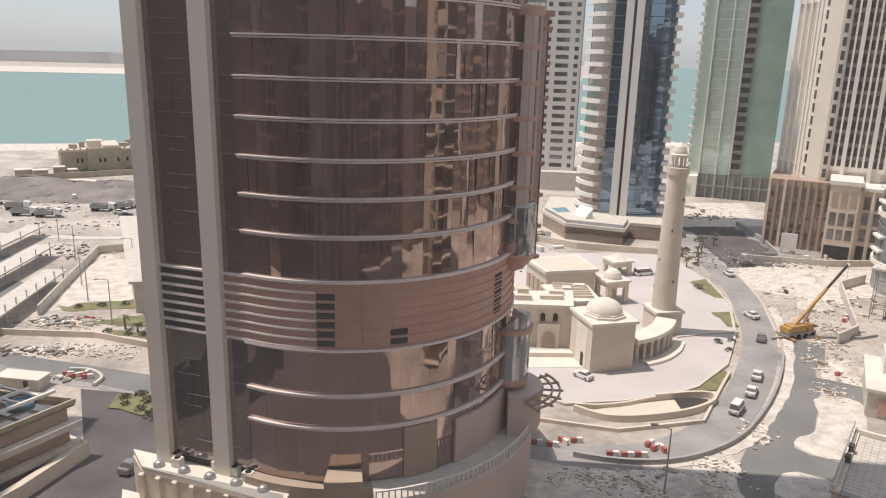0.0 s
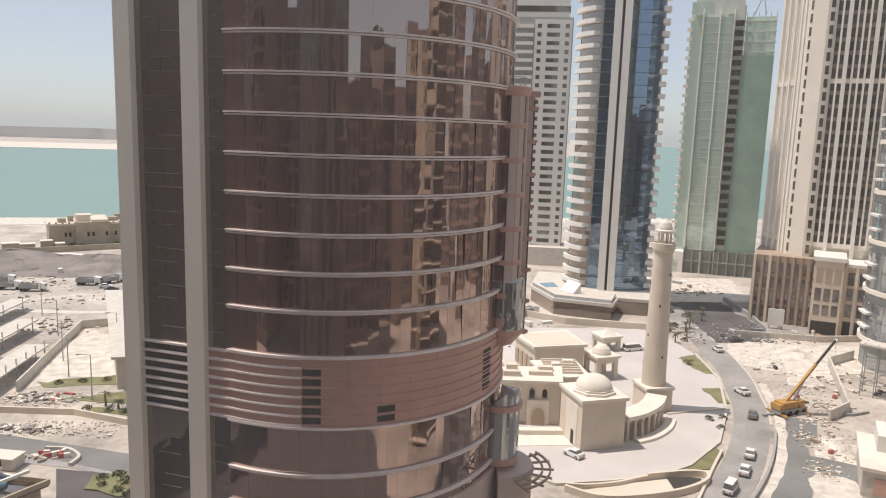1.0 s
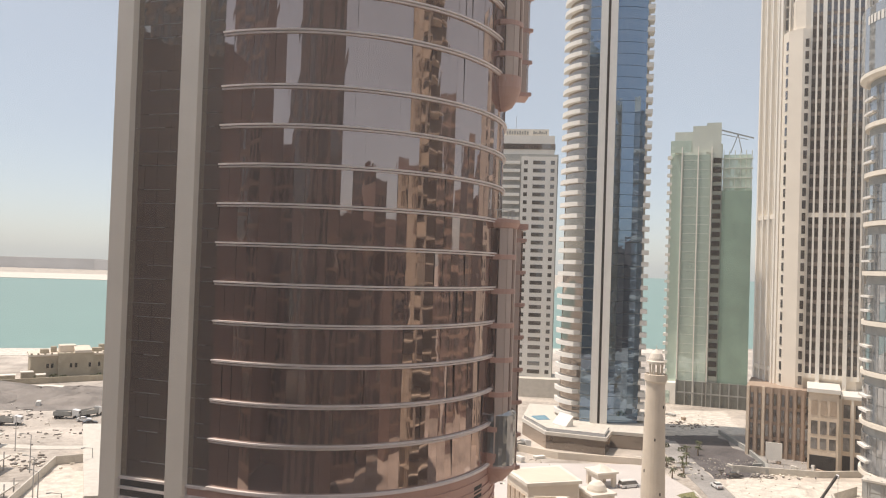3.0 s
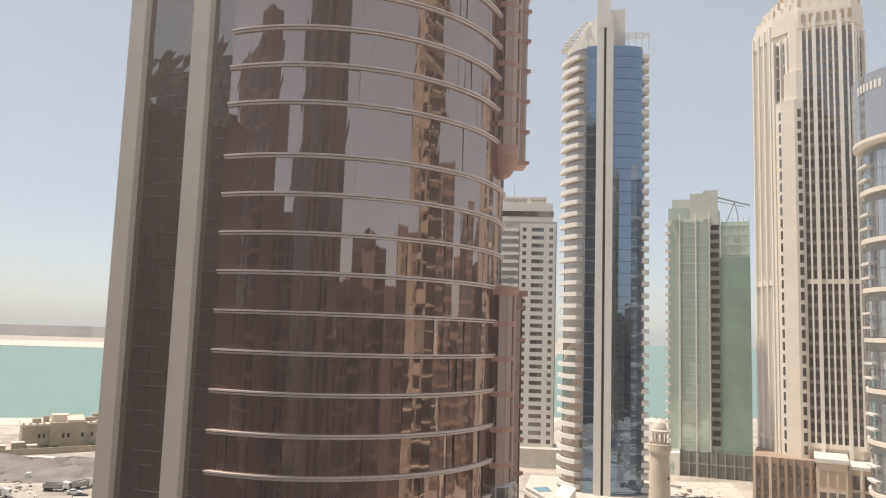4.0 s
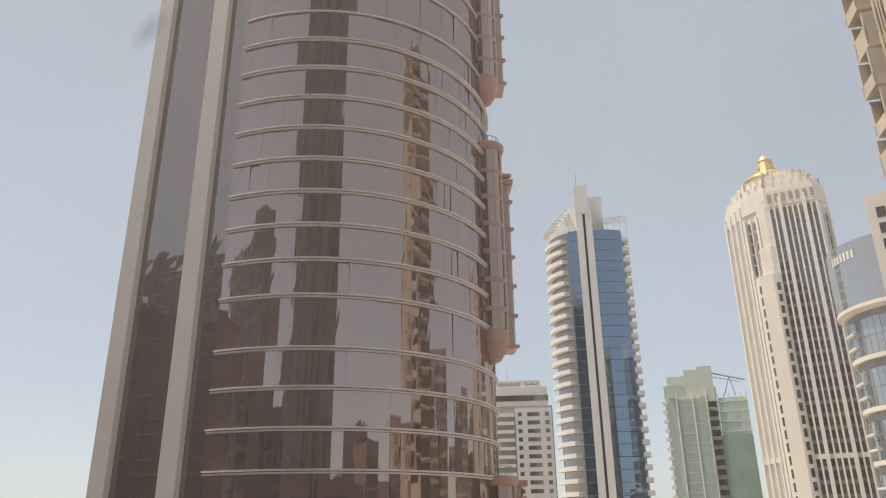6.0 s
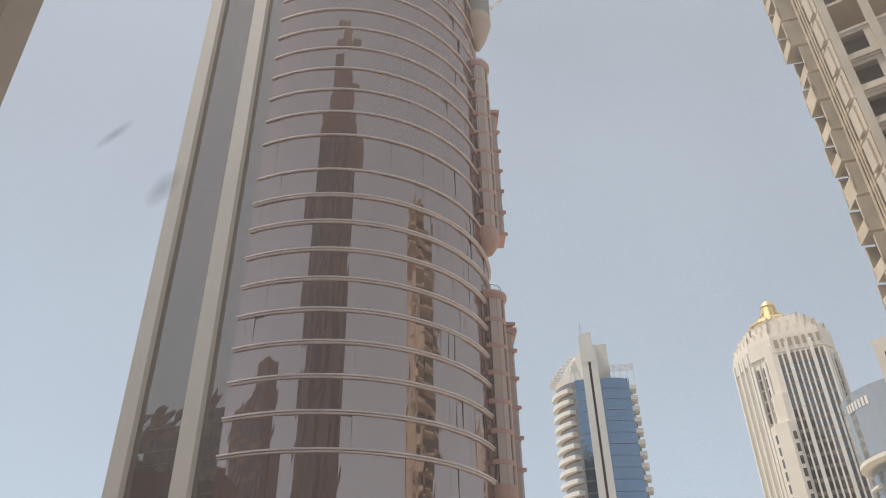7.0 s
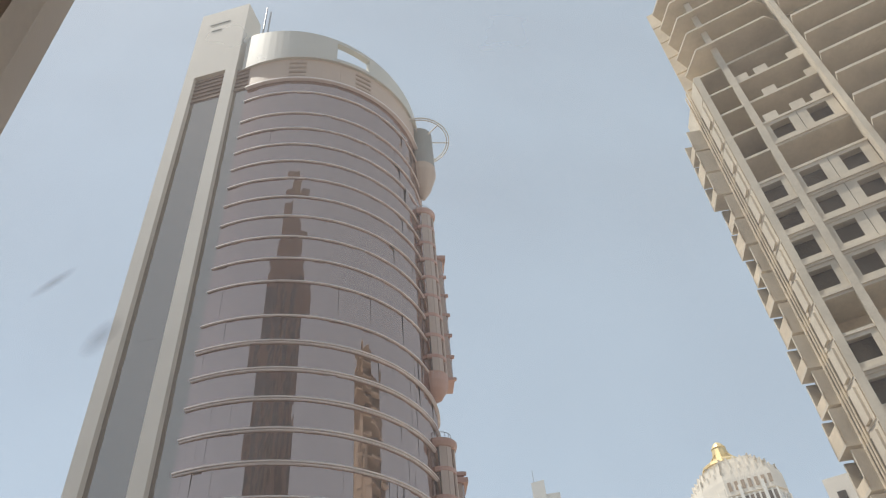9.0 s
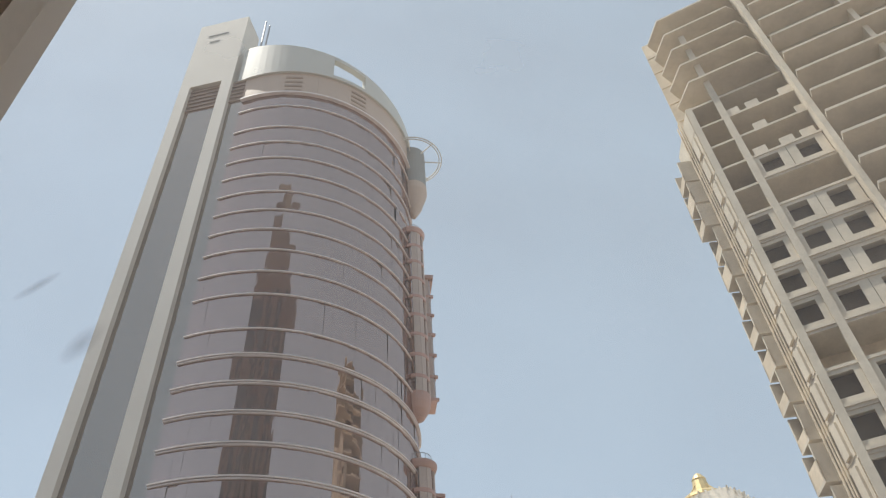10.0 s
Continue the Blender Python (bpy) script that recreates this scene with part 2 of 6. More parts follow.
# ---- shapes ----
class Shape:
    """Gathers faces for one mesh."""

    def __init__(self):
        self.v, self.f = [], []

    def face(self, *pts):
        k = len(self.v)
        self.v += [tuple(p) for p in pts]
        self.f.append(tuple(range(k, k + len(pts))))
        return self

    def prism(self, poly, z0, z1):
        """An upright block over a counter-clockwise plan."""
        k, n = len(self.v), len(poly)
        tops = z1 if isinstance(z1, (list, tuple)) else [z1] * n
        self.v += [(x, y, z0) for x, y in poly] + [(p[0], p[1], z) for p, z in zip(poly, tops)]
        self.f.append(tuple(range(k + n - 1, k - 1, -1)))
        self.f.append(tuple(range(k + n, k + 2 * n)))
        self.f += [(k + i, k + (i + 1) % n, k + n + (i + 1) % n, k + n + i) for i in range(n)]
        return self

    def box(self, x0, x1, y0, y1, z0, z1):
        return self.prism([(x0, y0), (x1, y0), (x1, y1), (x0, y1)], z0, z1)

    def lathe(self, cx, cy, profile, n=24):
        """A turned body from (radius, z) pairs, bottom first."""
        k = len(self.v)
        for r, z in profile:
            self.v += [(cx + r * math.cos(2 * math.pi * i / n), cy + r * math.sin(2 * math.pi * i / n), z) for i in range(n)]
        for j in range(len(profile) - 1):
            a, b = k + j * n, k + (j + 1) * n
            self.f += [(a + i, a + (i + 1) % n, b + (i + 1) % n, b + i) for i in range(n)]
        self.f.append(tuple(range(k + n - 1, k - 1, -1)))
        self.f.append(tuple(range(k + (len(profile) - 1) * n, k + len(profile) * n)))
        return self

    def arc(self, cx, cy, r0, r1, a0, a1, z0, z1, n=16):
        """A curved wall between two radii; angles in degrees from the side that faces the camera, to its right."""
        k = len(self.v)
        for i in range(n + 1):
            a = radians(a0 + (a1 - a0) * i / n)
            s, c = math.sin(a), -math.cos(a)
            za = z1(i / n) if callable(z1) else z1
            zb = z0(i / n) if callable(z0) else z0
            self.v += [(cx + r1 * s, cy + r1 * c, zb), (cx + r1 * s, cy + r1 * c, za), (cx + r0 * s, cy + r0 * c, za), (cx + r0 * s, cy + r0 * c, zb)]
        for i in range(n):
            a, b = k + 4 * i, k + 4 * i + 4
            self.f += [(a + j, b + j, b + (j + 1) % 4, a + (j + 1) % 4) for j in range(4)]
        e = k + 4 * n
        self.f += [(k, k + 1, k + 2, k + 3), (e + 3, e + 2, e + 1, e)]
        return self

    def beam(self, p, q, w, h=None):
        """A square bar from p to q."""
        p, q, h = Vector(p), Vector(q), h or w
        d = (q - p).normalized()
        s = d.cross(Vector((0, 0, 1)))
        s = s.normalized() if s.length > 1e-4 else Vector((1, 0, 0))
        u = s.cross(d)
        k = len(self.v)
        for o in (p, q):
            self.v += [tuple(o + s * a * w / 2 + u * b * h / 2) for a, b in ((-1, -1), (1, -1), (1, 1), (-1, 1))]
        self.f += [(k, k + 3, k + 2, k + 1), (k + 4, k + 5, k + 6, k + 7)]
        self.f += [(k + i, k + (i + 1) % 4, k + 4 + (i + 1) % 4, k + 4 + i) for i in range(4)]
        return self

    def mesh(self, name, material):
        me = bpy.data.meshes.new(name)
        me.from_pydata(self.v, [], self.f)
        me.materials.append(material)
        bm = bmesh.new()
        bm.from_mesh(me)
        bmesh.ops.recalc_face_normals(bm, faces=bm.faces)
        bm.to_mesh(me)
        bm.free()
        return me


def part(name, shape, material, parent=None, label="", at=None):
    """Links a shape, or a mesh that pieces share, as one object under a thing."""
    data = shape.mesh(name, material) if isinstance(shape, Shape) else shape
    ob = new(name, data)
    ob.parent = parent
    if at is not None:
        ob.matrix_basis = at
    return tagged(ob, label)


def thing(name, label, category, at=None, group="", kind=""):
    ob = new(name)
    ob.empty_display_size = 0.2
    if at is not None:
        ob.matrix_basis = at
    return tagged(ob, label, category, group, kind)


def setting(name, shape, material, label, category):
    return tagged(part(name, shape, material), label, category, kind="structure")


def strip(shape, path, width, z0, z1):
    """A ribbon of road, kerb or wall along a line, mitred."""
    pts = [Vector((x, y)) for x, y in path]
    left, right = [], []
    for i, p in enumerate(pts):
        d = (pts[min(i + 1, len(pts) - 1)] - pts[max(i - 1, 0)]).normalized()
        o = Vector((-d.y, d.x)) * width / 2
        left.append(tuple(p + o))
        right.append(tuple(p - o))
    k = len(shape.v)
    for (lx, ly), (rx, ry) in zip(left, right):
        shape.v += [(rx, ry, z0), (rx, ry, z1), (lx, ly, z1), (lx, ly, z0)]
    for i in range(len(pts) - 1):
        a, b = k + 4 * i, k + 4 * i + 4
        shape.f += [(a + j, b + j, b + (j + 1) % 4, a + (j + 1) % 4) for j in range(4)]
    e = k + 4 * (len(pts) - 1)
    shape.f += [(k, k + 1, k + 2, k + 3), (e + 3, e + 2, e + 1, e)]
    return shape


def smooth(path, n=6):
    """A round line through the given places."""
    p = [Vector(q) for q in path]
    p = [p[0] * 2 - p[1]] + p + [p[-1] * 2 - p[-2]]
    out = []
    for i in range(1, len(p) - 2):
        for k in range(n):
            t = k / n
            out.append(0.5 * (2 * p[i] + (p[i + 1] - p[i - 1]) * t + (2 * p[i - 1] - 5 * p[i] + 4 * p[i + 1] - p[i + 2]) * t * t
                              + (3 * p[i] - p[i - 1] - 3 * p[i + 1] + p[i + 2]) * t ** 3))
    return [tuple(q) for q in out] + [tuple(p[-2])]


def spot(az, d):
    """A place d metres off in the direction az, degrees to the right of straight ahead."""
    return d * math.sin(radians(az)), d * math.cos(radians(az))


def facing(az, d, turn=0):
    """A pose on the ground whose x runs to the right and whose y runs away from the camera."""
    x, y = spot(az, d)
    return pose(x, y, 0, 0, 0, -az + turn)

# ---- ground, sea and distance ----
setting("ground", Shape().prism([(-4500, -1500), (4500, -1500), (4500, 4500), (-4500, 4500)], -4, 0), SAND,
        "dusty beige building ground reaching to the horizon", "ground")
setting("water", Shape().prism([(-2600, -230), (-420, 300), (-215, 372), (-60, 410), (147, 462), (500, 560), (4490, 1200), (4490, 4490), (900, 4490), (260, 1440), (-640, 1310), (-2600, 1000)], -0.5, 0.05),
        SEA, "flat turquoise sea between two pale shores", "sea")
setting("beach", Shape().prism([(-420, 280), (-215, 345), (-60, 385), (147, 440), (147, 464), (-60, 412), (-215, 374), (-420, 302)], -0.5, 0.12), SAND_PALE,
        "pale sandy beach along the turquoise water", "beach")
setting("far_shore", Shape().prism([(-2600, 1000), (-640, 1310), (-60, 1400), (230, 1450), (60, 1520), (-700, 1640), (-2600, 1340)], -0.5, 0.6), SAND_PALE,
        "low white sandbank on the far side of the water", "shore")
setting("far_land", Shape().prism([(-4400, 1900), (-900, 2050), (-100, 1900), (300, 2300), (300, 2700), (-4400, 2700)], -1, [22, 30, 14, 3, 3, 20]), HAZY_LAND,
        "low horizon land in a haze-paled colour", "land")

# ---- the round tower across the street ----
TX, TY, TR = -10.13, 84.56, 19.07
tower = thing("glass_tower", "tall round office tower of brown mirror glass with pale stone pylons", "tower", pose(0, 0, 0))
RAILS = [14.0, 17.5] + [33.4 + 3.555 * i for i in range(10)] + [70.35 + 3.55 * i for i in range(10)] + [107.4 + 3.645 * i for i in range(10)] + [145.5]
LEFT, RIGHT = -26.4, 90.0
BAYS = 37
step = (RIGHT - LEFT) / BAYS


def on_wall(s, out=0.0):
    """A place on the flat wall beside the curve, s metres from the curve's end, out metres in front of it."""
    return -18.6 - 0.948 * s - 0.319 * out, 67.48 + 0.319 * s - 0.948 * out


core = Shape().arc(TX, TY, 2.0, TR - 0.3, LEFT, RIGHT, 0, 154, 40)
part("core", core, SHADE_DARK, tower)
# slabs close the tower behind the glass at every storey; panes stand between them
storeys = [(8.0, 14.0), (14.0, 17.5), (17.5, 22.3), (29.0, 33.4)] + list(zip(RAILS[2:-1], RAILS[3:])) + [(145.5, 148.9)]


def bowed(shape, at, h, amp, skew):
    """One pane in its bay, h metres high, bowed by amp metres, with its belly off the middle."""
    k = len(shape.v)
    for j in range(5):
        for i in range(5):
            u, v = i / 2 - 1, j / 2 - 1
            r = TR + amp * (1 - u * u) * (1 - v * v) * (1 + skew * u)
            d = radians(u * (step / 2 - 0.012))
            shape.v.append(tuple(at @ Vector((r * math.sin(d), -r * math.cos(d) + (1 - u * u) * TR * (1 - math.cos(radians(step / 2))), 0.03 + (h - 0.06) * j / 4))))
    shape.f += [(k + 5 * j + i, k + 5 * j + i + 1, k + 5 * j + i + 6, k + 5 * j + i + 5) for j in range(4) for i in range(4)]


def rounded(me):
    for poly in me.polygons:
        poly.use_smooth = True
    return me


rest = Shape()
count = 0
for a, b in storeys:
    kinds = []
    for j in range(4):
        sheet = Shape()
        bowed(sheet, Matrix.Identity(4), b - a, random.uniform(-0.002, 0.009), random.uniform(-0.6, 0.6))
        kinds.append(rounded(sheet.mesh("pane", BROWN_GLASS)))
    for i in range(BAYS):
        at = pose(TX, TY, a, 0, 0, LEFT + (i + 0.5) * step)
        wild = 3.4 if random.random() < (0.30 if i > 18 else 0.09) else 1
        tilt = pose(0, -TR, 0) @ pose(0, 0, 0, random.gauss(0, 0.3 * wild), 0, random.gauss(0, 0.85 * wild)) @ pose(0, TR, 0)
        if count < 300 and 29 <= a < 70:
            part("pane", kinds[i % 4], None, tower, at=at @ tilt)
            count += 1
        else:
            bowed(rest, at @ tilt, b - a, random.uniform(-0.002, 0.009) * wild, random.uniform(-0.6, 0.6))
tagged(part("glazing", rest, BROWN_GLASS, tower, "brown mirror glass panes"), kind="stuff")
rounded(tower.children[-1].data)

# bright double rails at every storey
def rail(z, a0=LEFT, a1=90.0):
    s = Shape().arc(TX, TY, TR, TR + 0.34, a0, a1, z - 0.03, z + 0.12, 56)
    s.arc(TX, TY, TR, TR + 0.22, a0 + 0.05, a1, z - 0.26, z - 0.12, 56)
    return s


shelf = rail(0).mesh("rail", RAIL)
slim = Shape().arc(TX, TY, TR, TR + 0.22, LEFT, 90.0, -0.06, 0.1, 56).mesh("rail", RAIL)
for z in RAILS:
    part("rail", shelf if z < 100 else slim, None, tower, at=pose(0, 0, z))

# copper louvre storey: panels, ledges and vents whose inner shade is a dark tone
for i in range(13):
    a0 = LEFT + i * 8.95
    part("copper_panel", Shape().arc(TX, TY, TR - 0.2, TR + 0.06, a0 + 0.06, a0 + 8.94, 22.3, 29.0, 4), COPPER, tower)
for k in range(8):
    z = 22.45 + k * 0.93
    part("ledge", Shape().arc(TX, TY, TR, TR + 0.30, LEFT, -3.8, z - 0.08, z + 0.1, 18), RAIL, tower)
    part("ledge", Shape().arc(TX, TY, TR, TR + 0.2, -3.8, 90, z - 0.05, z + 0.05, 50), COPPER, tower)
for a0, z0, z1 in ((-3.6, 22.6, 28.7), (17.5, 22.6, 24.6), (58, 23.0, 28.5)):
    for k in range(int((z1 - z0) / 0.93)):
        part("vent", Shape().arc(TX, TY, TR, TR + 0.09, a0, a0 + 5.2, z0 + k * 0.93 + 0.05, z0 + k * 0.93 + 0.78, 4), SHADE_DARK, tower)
part("ledge", Shape().arc(TX, TY, TR - 0.2, TR + 0.34, LEFT, 90, 28.95, 29.2, 50), RAIL, tower)
part("ledge", Shape().arc(TX, TY, TR - 0.2, TR + 0.34, LEFT, 90, 22.1, 22.32, 50), RAIL, tower)

# flat wall beside the curve: two pylons with glass strips between
def wall_block(s0, s1, out0, out1, z0, z1):
    return Shape().prism([on_wall(s1, out1), on_wall(s0, out1), on_wall(s0, out0), on_wall(s1, out0)], z0, z1)


S_A, S_B, S_C, S_D = 2.23, 4.10, 9.57, 11.35
part("pylon", wall_block(S_A, S_B, -4, 0.75, 6.0, 176), STONE, tower, "pale stone pylon")
part("pylon", wall_block(S_C, S_D, -6, 0.75, 6.0, 176), STONE, tower, "pale stone pylon")
part("pylon_head", wall_block(S_B, S_C, -4, 0.74, 155.4, 175.98), STONE, tower)
part("back_wall", wall_block(-6.0, S_D - 0.1, -12, -4.02, 0, 165), STONE, tower)
for s0, s1, cols in ((0.0, S_A, 2), (S_B, S_C, 4)):
    part("core", wall_block(s0, s1, -4, -0.35, 6, 155.4), SHADE_DARK, tower)
    grid = Shape()
    for a, b in storeys + [(22.3, 29.0)]:
        w = (s1 - s0) / cols
        if 22 < a < 23:
            continue
        for i in range(cols):
            for lo, hi in ((a, a + (b - a) * 0.36), (a + (b - a) * 0.36, b)):
                grid.face(*[(*on_wall(s0 + (i + u) * w, random.gauss(0, 0.008)), z) for u, z in ((0.997, lo + 0.006), (0.003, lo + 0.006), (0.003, hi - 0.006), (0.997, hi - 0.006))])
    tagged(part("glazing", grid, STRIP_GLASS, tower, "dark glass strip between pylons"), kind="stuff")
    bars = Shape()
    for a, b in storeys:
        for z in (a, a + (b - a) * 0.36):
            if z > 75:
                continue
            x0 = random.uniform(s0, s0 + (s1 - s0) * 0.4)
            x1 = random.uniform(s0 + (s1 - s0) * 0.6, s1)
            bars.prism([on_wall(x1, 0.05), on_wall(x0, 0.05), on_wall(x0, -0.1), on_wall(x1, -0.1)], z - 0.012, z + 0.012)
    tagged(part("glazing_bar", bars, STEEL, tower), kind="stuff")
    for k in range(8):
        z = 22.4 + k * 0.93
        part("ledge", wall_block(s0, s1, -0.2, 0.32, z - 0.08, z + 0.12), RAIL, tower)
    # dark sheet stands for the shade behind the wider strip's ledges
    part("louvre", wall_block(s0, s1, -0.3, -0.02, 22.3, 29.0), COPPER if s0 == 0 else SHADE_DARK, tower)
    for k in range(6):
        z = 149.2 + k * 1.05
        part("ledge", wall_block(s0, s1, -0.2, 0.22, z, z + 0.3), BROWN, tower)
    part("louvre", wall_block(s0, s1, -0.3, 0.02, 148.9, 155.4), GRANITE_PALE, tower)

# crown: copper band and a pale parapet that falls to one side
for i in range(13):
    a0 = LEFT + i * 8.95
    part("copper_panel", Shape().arc(TX, TY, TR - 0.3, TR + 0.08, a0 + 0.05, a0 + 8.95, 148.9, 154.7, 4), CROWN_BAND, tower)
for k in range(4):
    for a0 in (-6, 26):
        part("vent", Shape().arc(TX, TY, TR, TR + 0.2, a0, a0 + 8, 149.6 + k * 1.2, 150.0 + k * 1.2, 5), BROWN, tower)
part("ledge", Shape().arc(TX, TY, TR - 0.3, TR + 0.55, LEFT, 90, 148.7, 149.0, 50), RAIL, tower)


def crown_top(a):
    return 164.5 - 9.0 * ((a - LEFT) / (100 - LEFT)) ** 0.9 if a > LEFT else 164.5


def crown(a0, a1, lo, hi):
    return Shape().arc(TX, TY, TR - 0.5, TR + 0.5, a0, a1, (lambda u: lo(a0 + (a1 - a0) * u)), (lambda u: hi(a0 + (a1 - a0) * u)), 14)


bottom = lambda a: 154.7
part("parapet", crown(LEFT - 4, 16, bottom, crown_top), CROWN, tower)
part("parapet", crown(16, 33, bottom, lambda a: 155.5), CROWN, tower)
part("parapet", crown(16, 33, lambda a: crown_top(a) - 0.9, crown_top), CROWN, tower)
part("parapet", crown(33, 90, bottom, crown_top), CROWN, tower)
part("roof", Shape().arc(TX, TY, 0.5, TR - 0.5, LEFT, 90, 154.0, 154.6, 40), GREY, tower)
for i, (dx, h) in enumerate(((0, 7.5), (0.8, 6.0))):
    part("mast", Shape().lathe(-18.4 + dx, 70.2, [(0.16, 160), (0.16, 172 + h)], 8), STEEL, tower)
sign = Shape()
for s0, s1, z0, z1 in ((5.4, 9.2, 171.4, 171.8), (6.8, 8.6, 169.2, 169.6)):
    sign.prism([on_wall(s1, 0.80), on_wall(s0, 0.80), on_wall(s0, 0.70), on_wall(s1, 0.70)], z0, z1)
part("emblem", sign, GREY, tower, "small grey bar emblem")

# stacked bay turrets on the tower's flank
def turret(z0, z1, b0, b1):
    cx, cy, r = 8.35, 79.0, 1.75
    n = round((z1 - z0) / 3.55)
    h = (z1 - z0) / n
    part("bay", Shape().lathe(cx, cy, [(0.3, z0 - 1.6), (1.0, z0 - 1.1), (r - 0.12, z0), (r - 0.12, z1 - 0.5)], 28), BROWN_GLASS, tower)
    part("bay_base", Shape().lathe(cx, cy, [(0.2, z0 - 2.6), (0.9, z0 - 2.2), (1.5, z0 - 1.2), (r + 0.05, z0 - 0.2), (r + 0.1, z0 + 1.0), (r, z0 + 1.05)], 28), COPPER, tower)
    for k in range(1, n):
        z = z0 + k * h
        part("bay_band", Shape().lathe(cx, cy, [(r, z - 0.4), (r + 0.1, z - 0.35), (r + 0.1, z + 0.15), (r, z + 0.2)], 28), COPPER, tower)
    for d, w in ((8, 0.42), (34, 0.34), (74, 0.3)):
        p = pose(cx, cy, 0, 0, 0, d)
        part("bay_pier", Shape().box(-w, w, -r - 0.04, -r + 0.25, z0 + 0.4, z1 - 0.4), PIER, tower, at=p)
    part("bay_cap", Shape().lathe(cx, cy, [(r, z1 - 0.7), (r + 0.2, z1 - 0.6), (r + 0.4, z1 - 0.1), (r + 0.4, z1 + 0.25), (0.2, z1 + 0.5)], 28), COPPER, tower)
    rail_ = Shape()
    for i in range(9):
        a_ = radians(-40 + i * 22)
        rail_.beam((cx + 1.5 * math.sin(a_), cy - 1.5 * math.cos(a_), z1 + 0.4), (cx + 1.5 * math.sin(a_), cy - 1.5 * math.cos(a_), z1 + 1.3), 0.06)
    rail_.arc(cx, cy, 1.47, 1.53, -40, 136, z1 + 1.25, z1 + 1.32, 14)
    part("roof_rail", rail_, STEEL, tower)
    part("flank_bay", Shape().box(9.0, 11.1, 80.6, 83.6, b0, b1), BROWN_GLASS, tower)
    for k in range(round((b1 - b0) / 3.55) + 1):
        z = b0 + k * 3.55
        part("flank_band", Shape().box(8.9, 11.25, 80.45, 83.7, z - 0.3, z + 0.15), COPPER, tower)
        part("bracket", Shape().box(11.25, 11.5, 80.5, 80.9, z - 0.2, z + 0.15), COPPER, tower)
    part("flank_cap", Shape().box(8.8, 11.6, 80.2, 83.9, b1, b1 + 0.6), COPPER, tower)
    part("flank_pier", Shape().box(10.1, 10.9, 80.5, 80.7, b0, b1), PIER, tower)


turret(101.6, 132.0, 103.5, 124.6)
turret(69.2, 92.8, 69.0, 89.0)
turret(29.2, 54.6, 28.0, 54.0)
part("glass_bay", Shape().lathe(8.7, 79.2, [(1.0, 27.4), (1.9, 28.4), (2.05, 29.0), (2.05, 34.2), (1.7, 34.6)], 28), PALE_GLASS, tower)
part("bay_rim", Shape().lathe(8.7, 79.2, [(0.9, 27.0), (2.0, 28.3), (2.15, 28.7), (2.0, 28.9)], 28), COPPER, tower)
cx, cy = 9.2, 81.0
part("roof_turret", Shape().lathe(cx, cy, [(2.3, 145.5), (2.3, 154.6), (0.1, 154.8)], 28), GREY, tower)
part("turret_foot", Shape().lathe(cx, cy, [(0.3, 138.5), (1.3, 140.5), (2.35, 144.0), (2.35, 145.5)], 28), CROWN_BAND, tower)
ring = Shape()
for k in range(28):
    a, b = 2 * math.pi * k / 28, 2 * math.pi * (k + 1) / 28
    for r in (5.3, 4.9):
        ring.beam((cx + r * math.cos(a), cy + r * math.sin(a), 153.4), (cx + r * math.cos(b), cy + r * math.sin(b), 153.4), 0.16)
    if k % 4 == 0:
        ring.beam((cx + 2 * math.cos(a), cy + 2 * math.sin(a), 153.4), (cx + 5.3 * math.cos(a), cy + 5.3 * math.sin(a), 153.4), 0.16)
part("ring_rail", ring, WHITE, tower, "white tubular ring rail")

# lower storeys: drum, terrace and its balustrade, pergola
part("podium_drum", Shape().arc(TX, TY, 4, 22.4, 12, 135, 0, 7.4, 50), PIER, tower)
part("podium_drum", Shape().arc(TX, TY, 4, 20.2, LEFT, 12, 0, 7.9, 20), TAN, tower)
part("terrace", Shape().arc(TX, TY, 18, 22.7, 12, 135, 7.4, 7.9, 50), KERB, tower)
part("top_rail", Shape().arc(TX, TY, 22.4, 22.6, 12, 135, 8.85, 9.0, 50), WHITE, tower)
for k in range(60):
    a = 12 + k * 1.6
    part("baluster", Shape().arc(TX, TY, 22.42, 22.56, a, a + 0.35, 7.9, 8.86, 1), WHITE, tower)
part("lower_wall", Shape().arc(TX, TY, TR - 0.1, TR + 0.25, 22, 33, 7.9, 13.6, 8), TAN, tower)
part("lower_wall", Shape().arc(TX, TY, TR - 0.1, TR + 0.35, 40, 90, 7.9, 13.0, 30), PIER, tower)
part("entrance_wall", Shape().arc(TX, TY, TR + 0.2, TR + 2.6, -1, 9, 0, 9.6, 6), TAN, tower)
part("canopy", Shape().arc(8.6, 79.5, 0.2, 2.6, -80, 130, 19.6, 20.2, 20), COPPER, tower)
part("canopy_glass", Shape().arc(8.6, 79.5, 0.2, 2.3, -80, 130, 14.0, lambda u: 17.5 + 4.6 * math.sin(u * 2.6), 20), PALE_GLASS, tower)
part("canopy", Shape().arc(8.6, 79.5, 0.2, 2.3, -80, 130, 13.2, 14.0, 20), COPPER, tower)
for r in (4.4, 5.5, 6.4):
    part("pergola_ring", Shape().arc(8.4, 80.0, r - 0.1, r + 0.1, 25, 125, 12.0, 12.25, 16), TAN, tower)
for k in range(6):
    a = radians(28 + k * 19)
    part("pergola_beam", Shape().beam((8.4 + 2 * math.sin(a), 80 - 2 * math.cos(a), 11.95), (8.4 + 6.8 * math.sin(a), 80 - 6.8 * math.cos(a), 11.95), 0.22), TAN, tower)
drum = Shape().arc(8.4, 80.0, 0.3, 4.3, 0, 150, 7.9, 12.6, 20)
part("terrace_room", drum, PIER, tower)

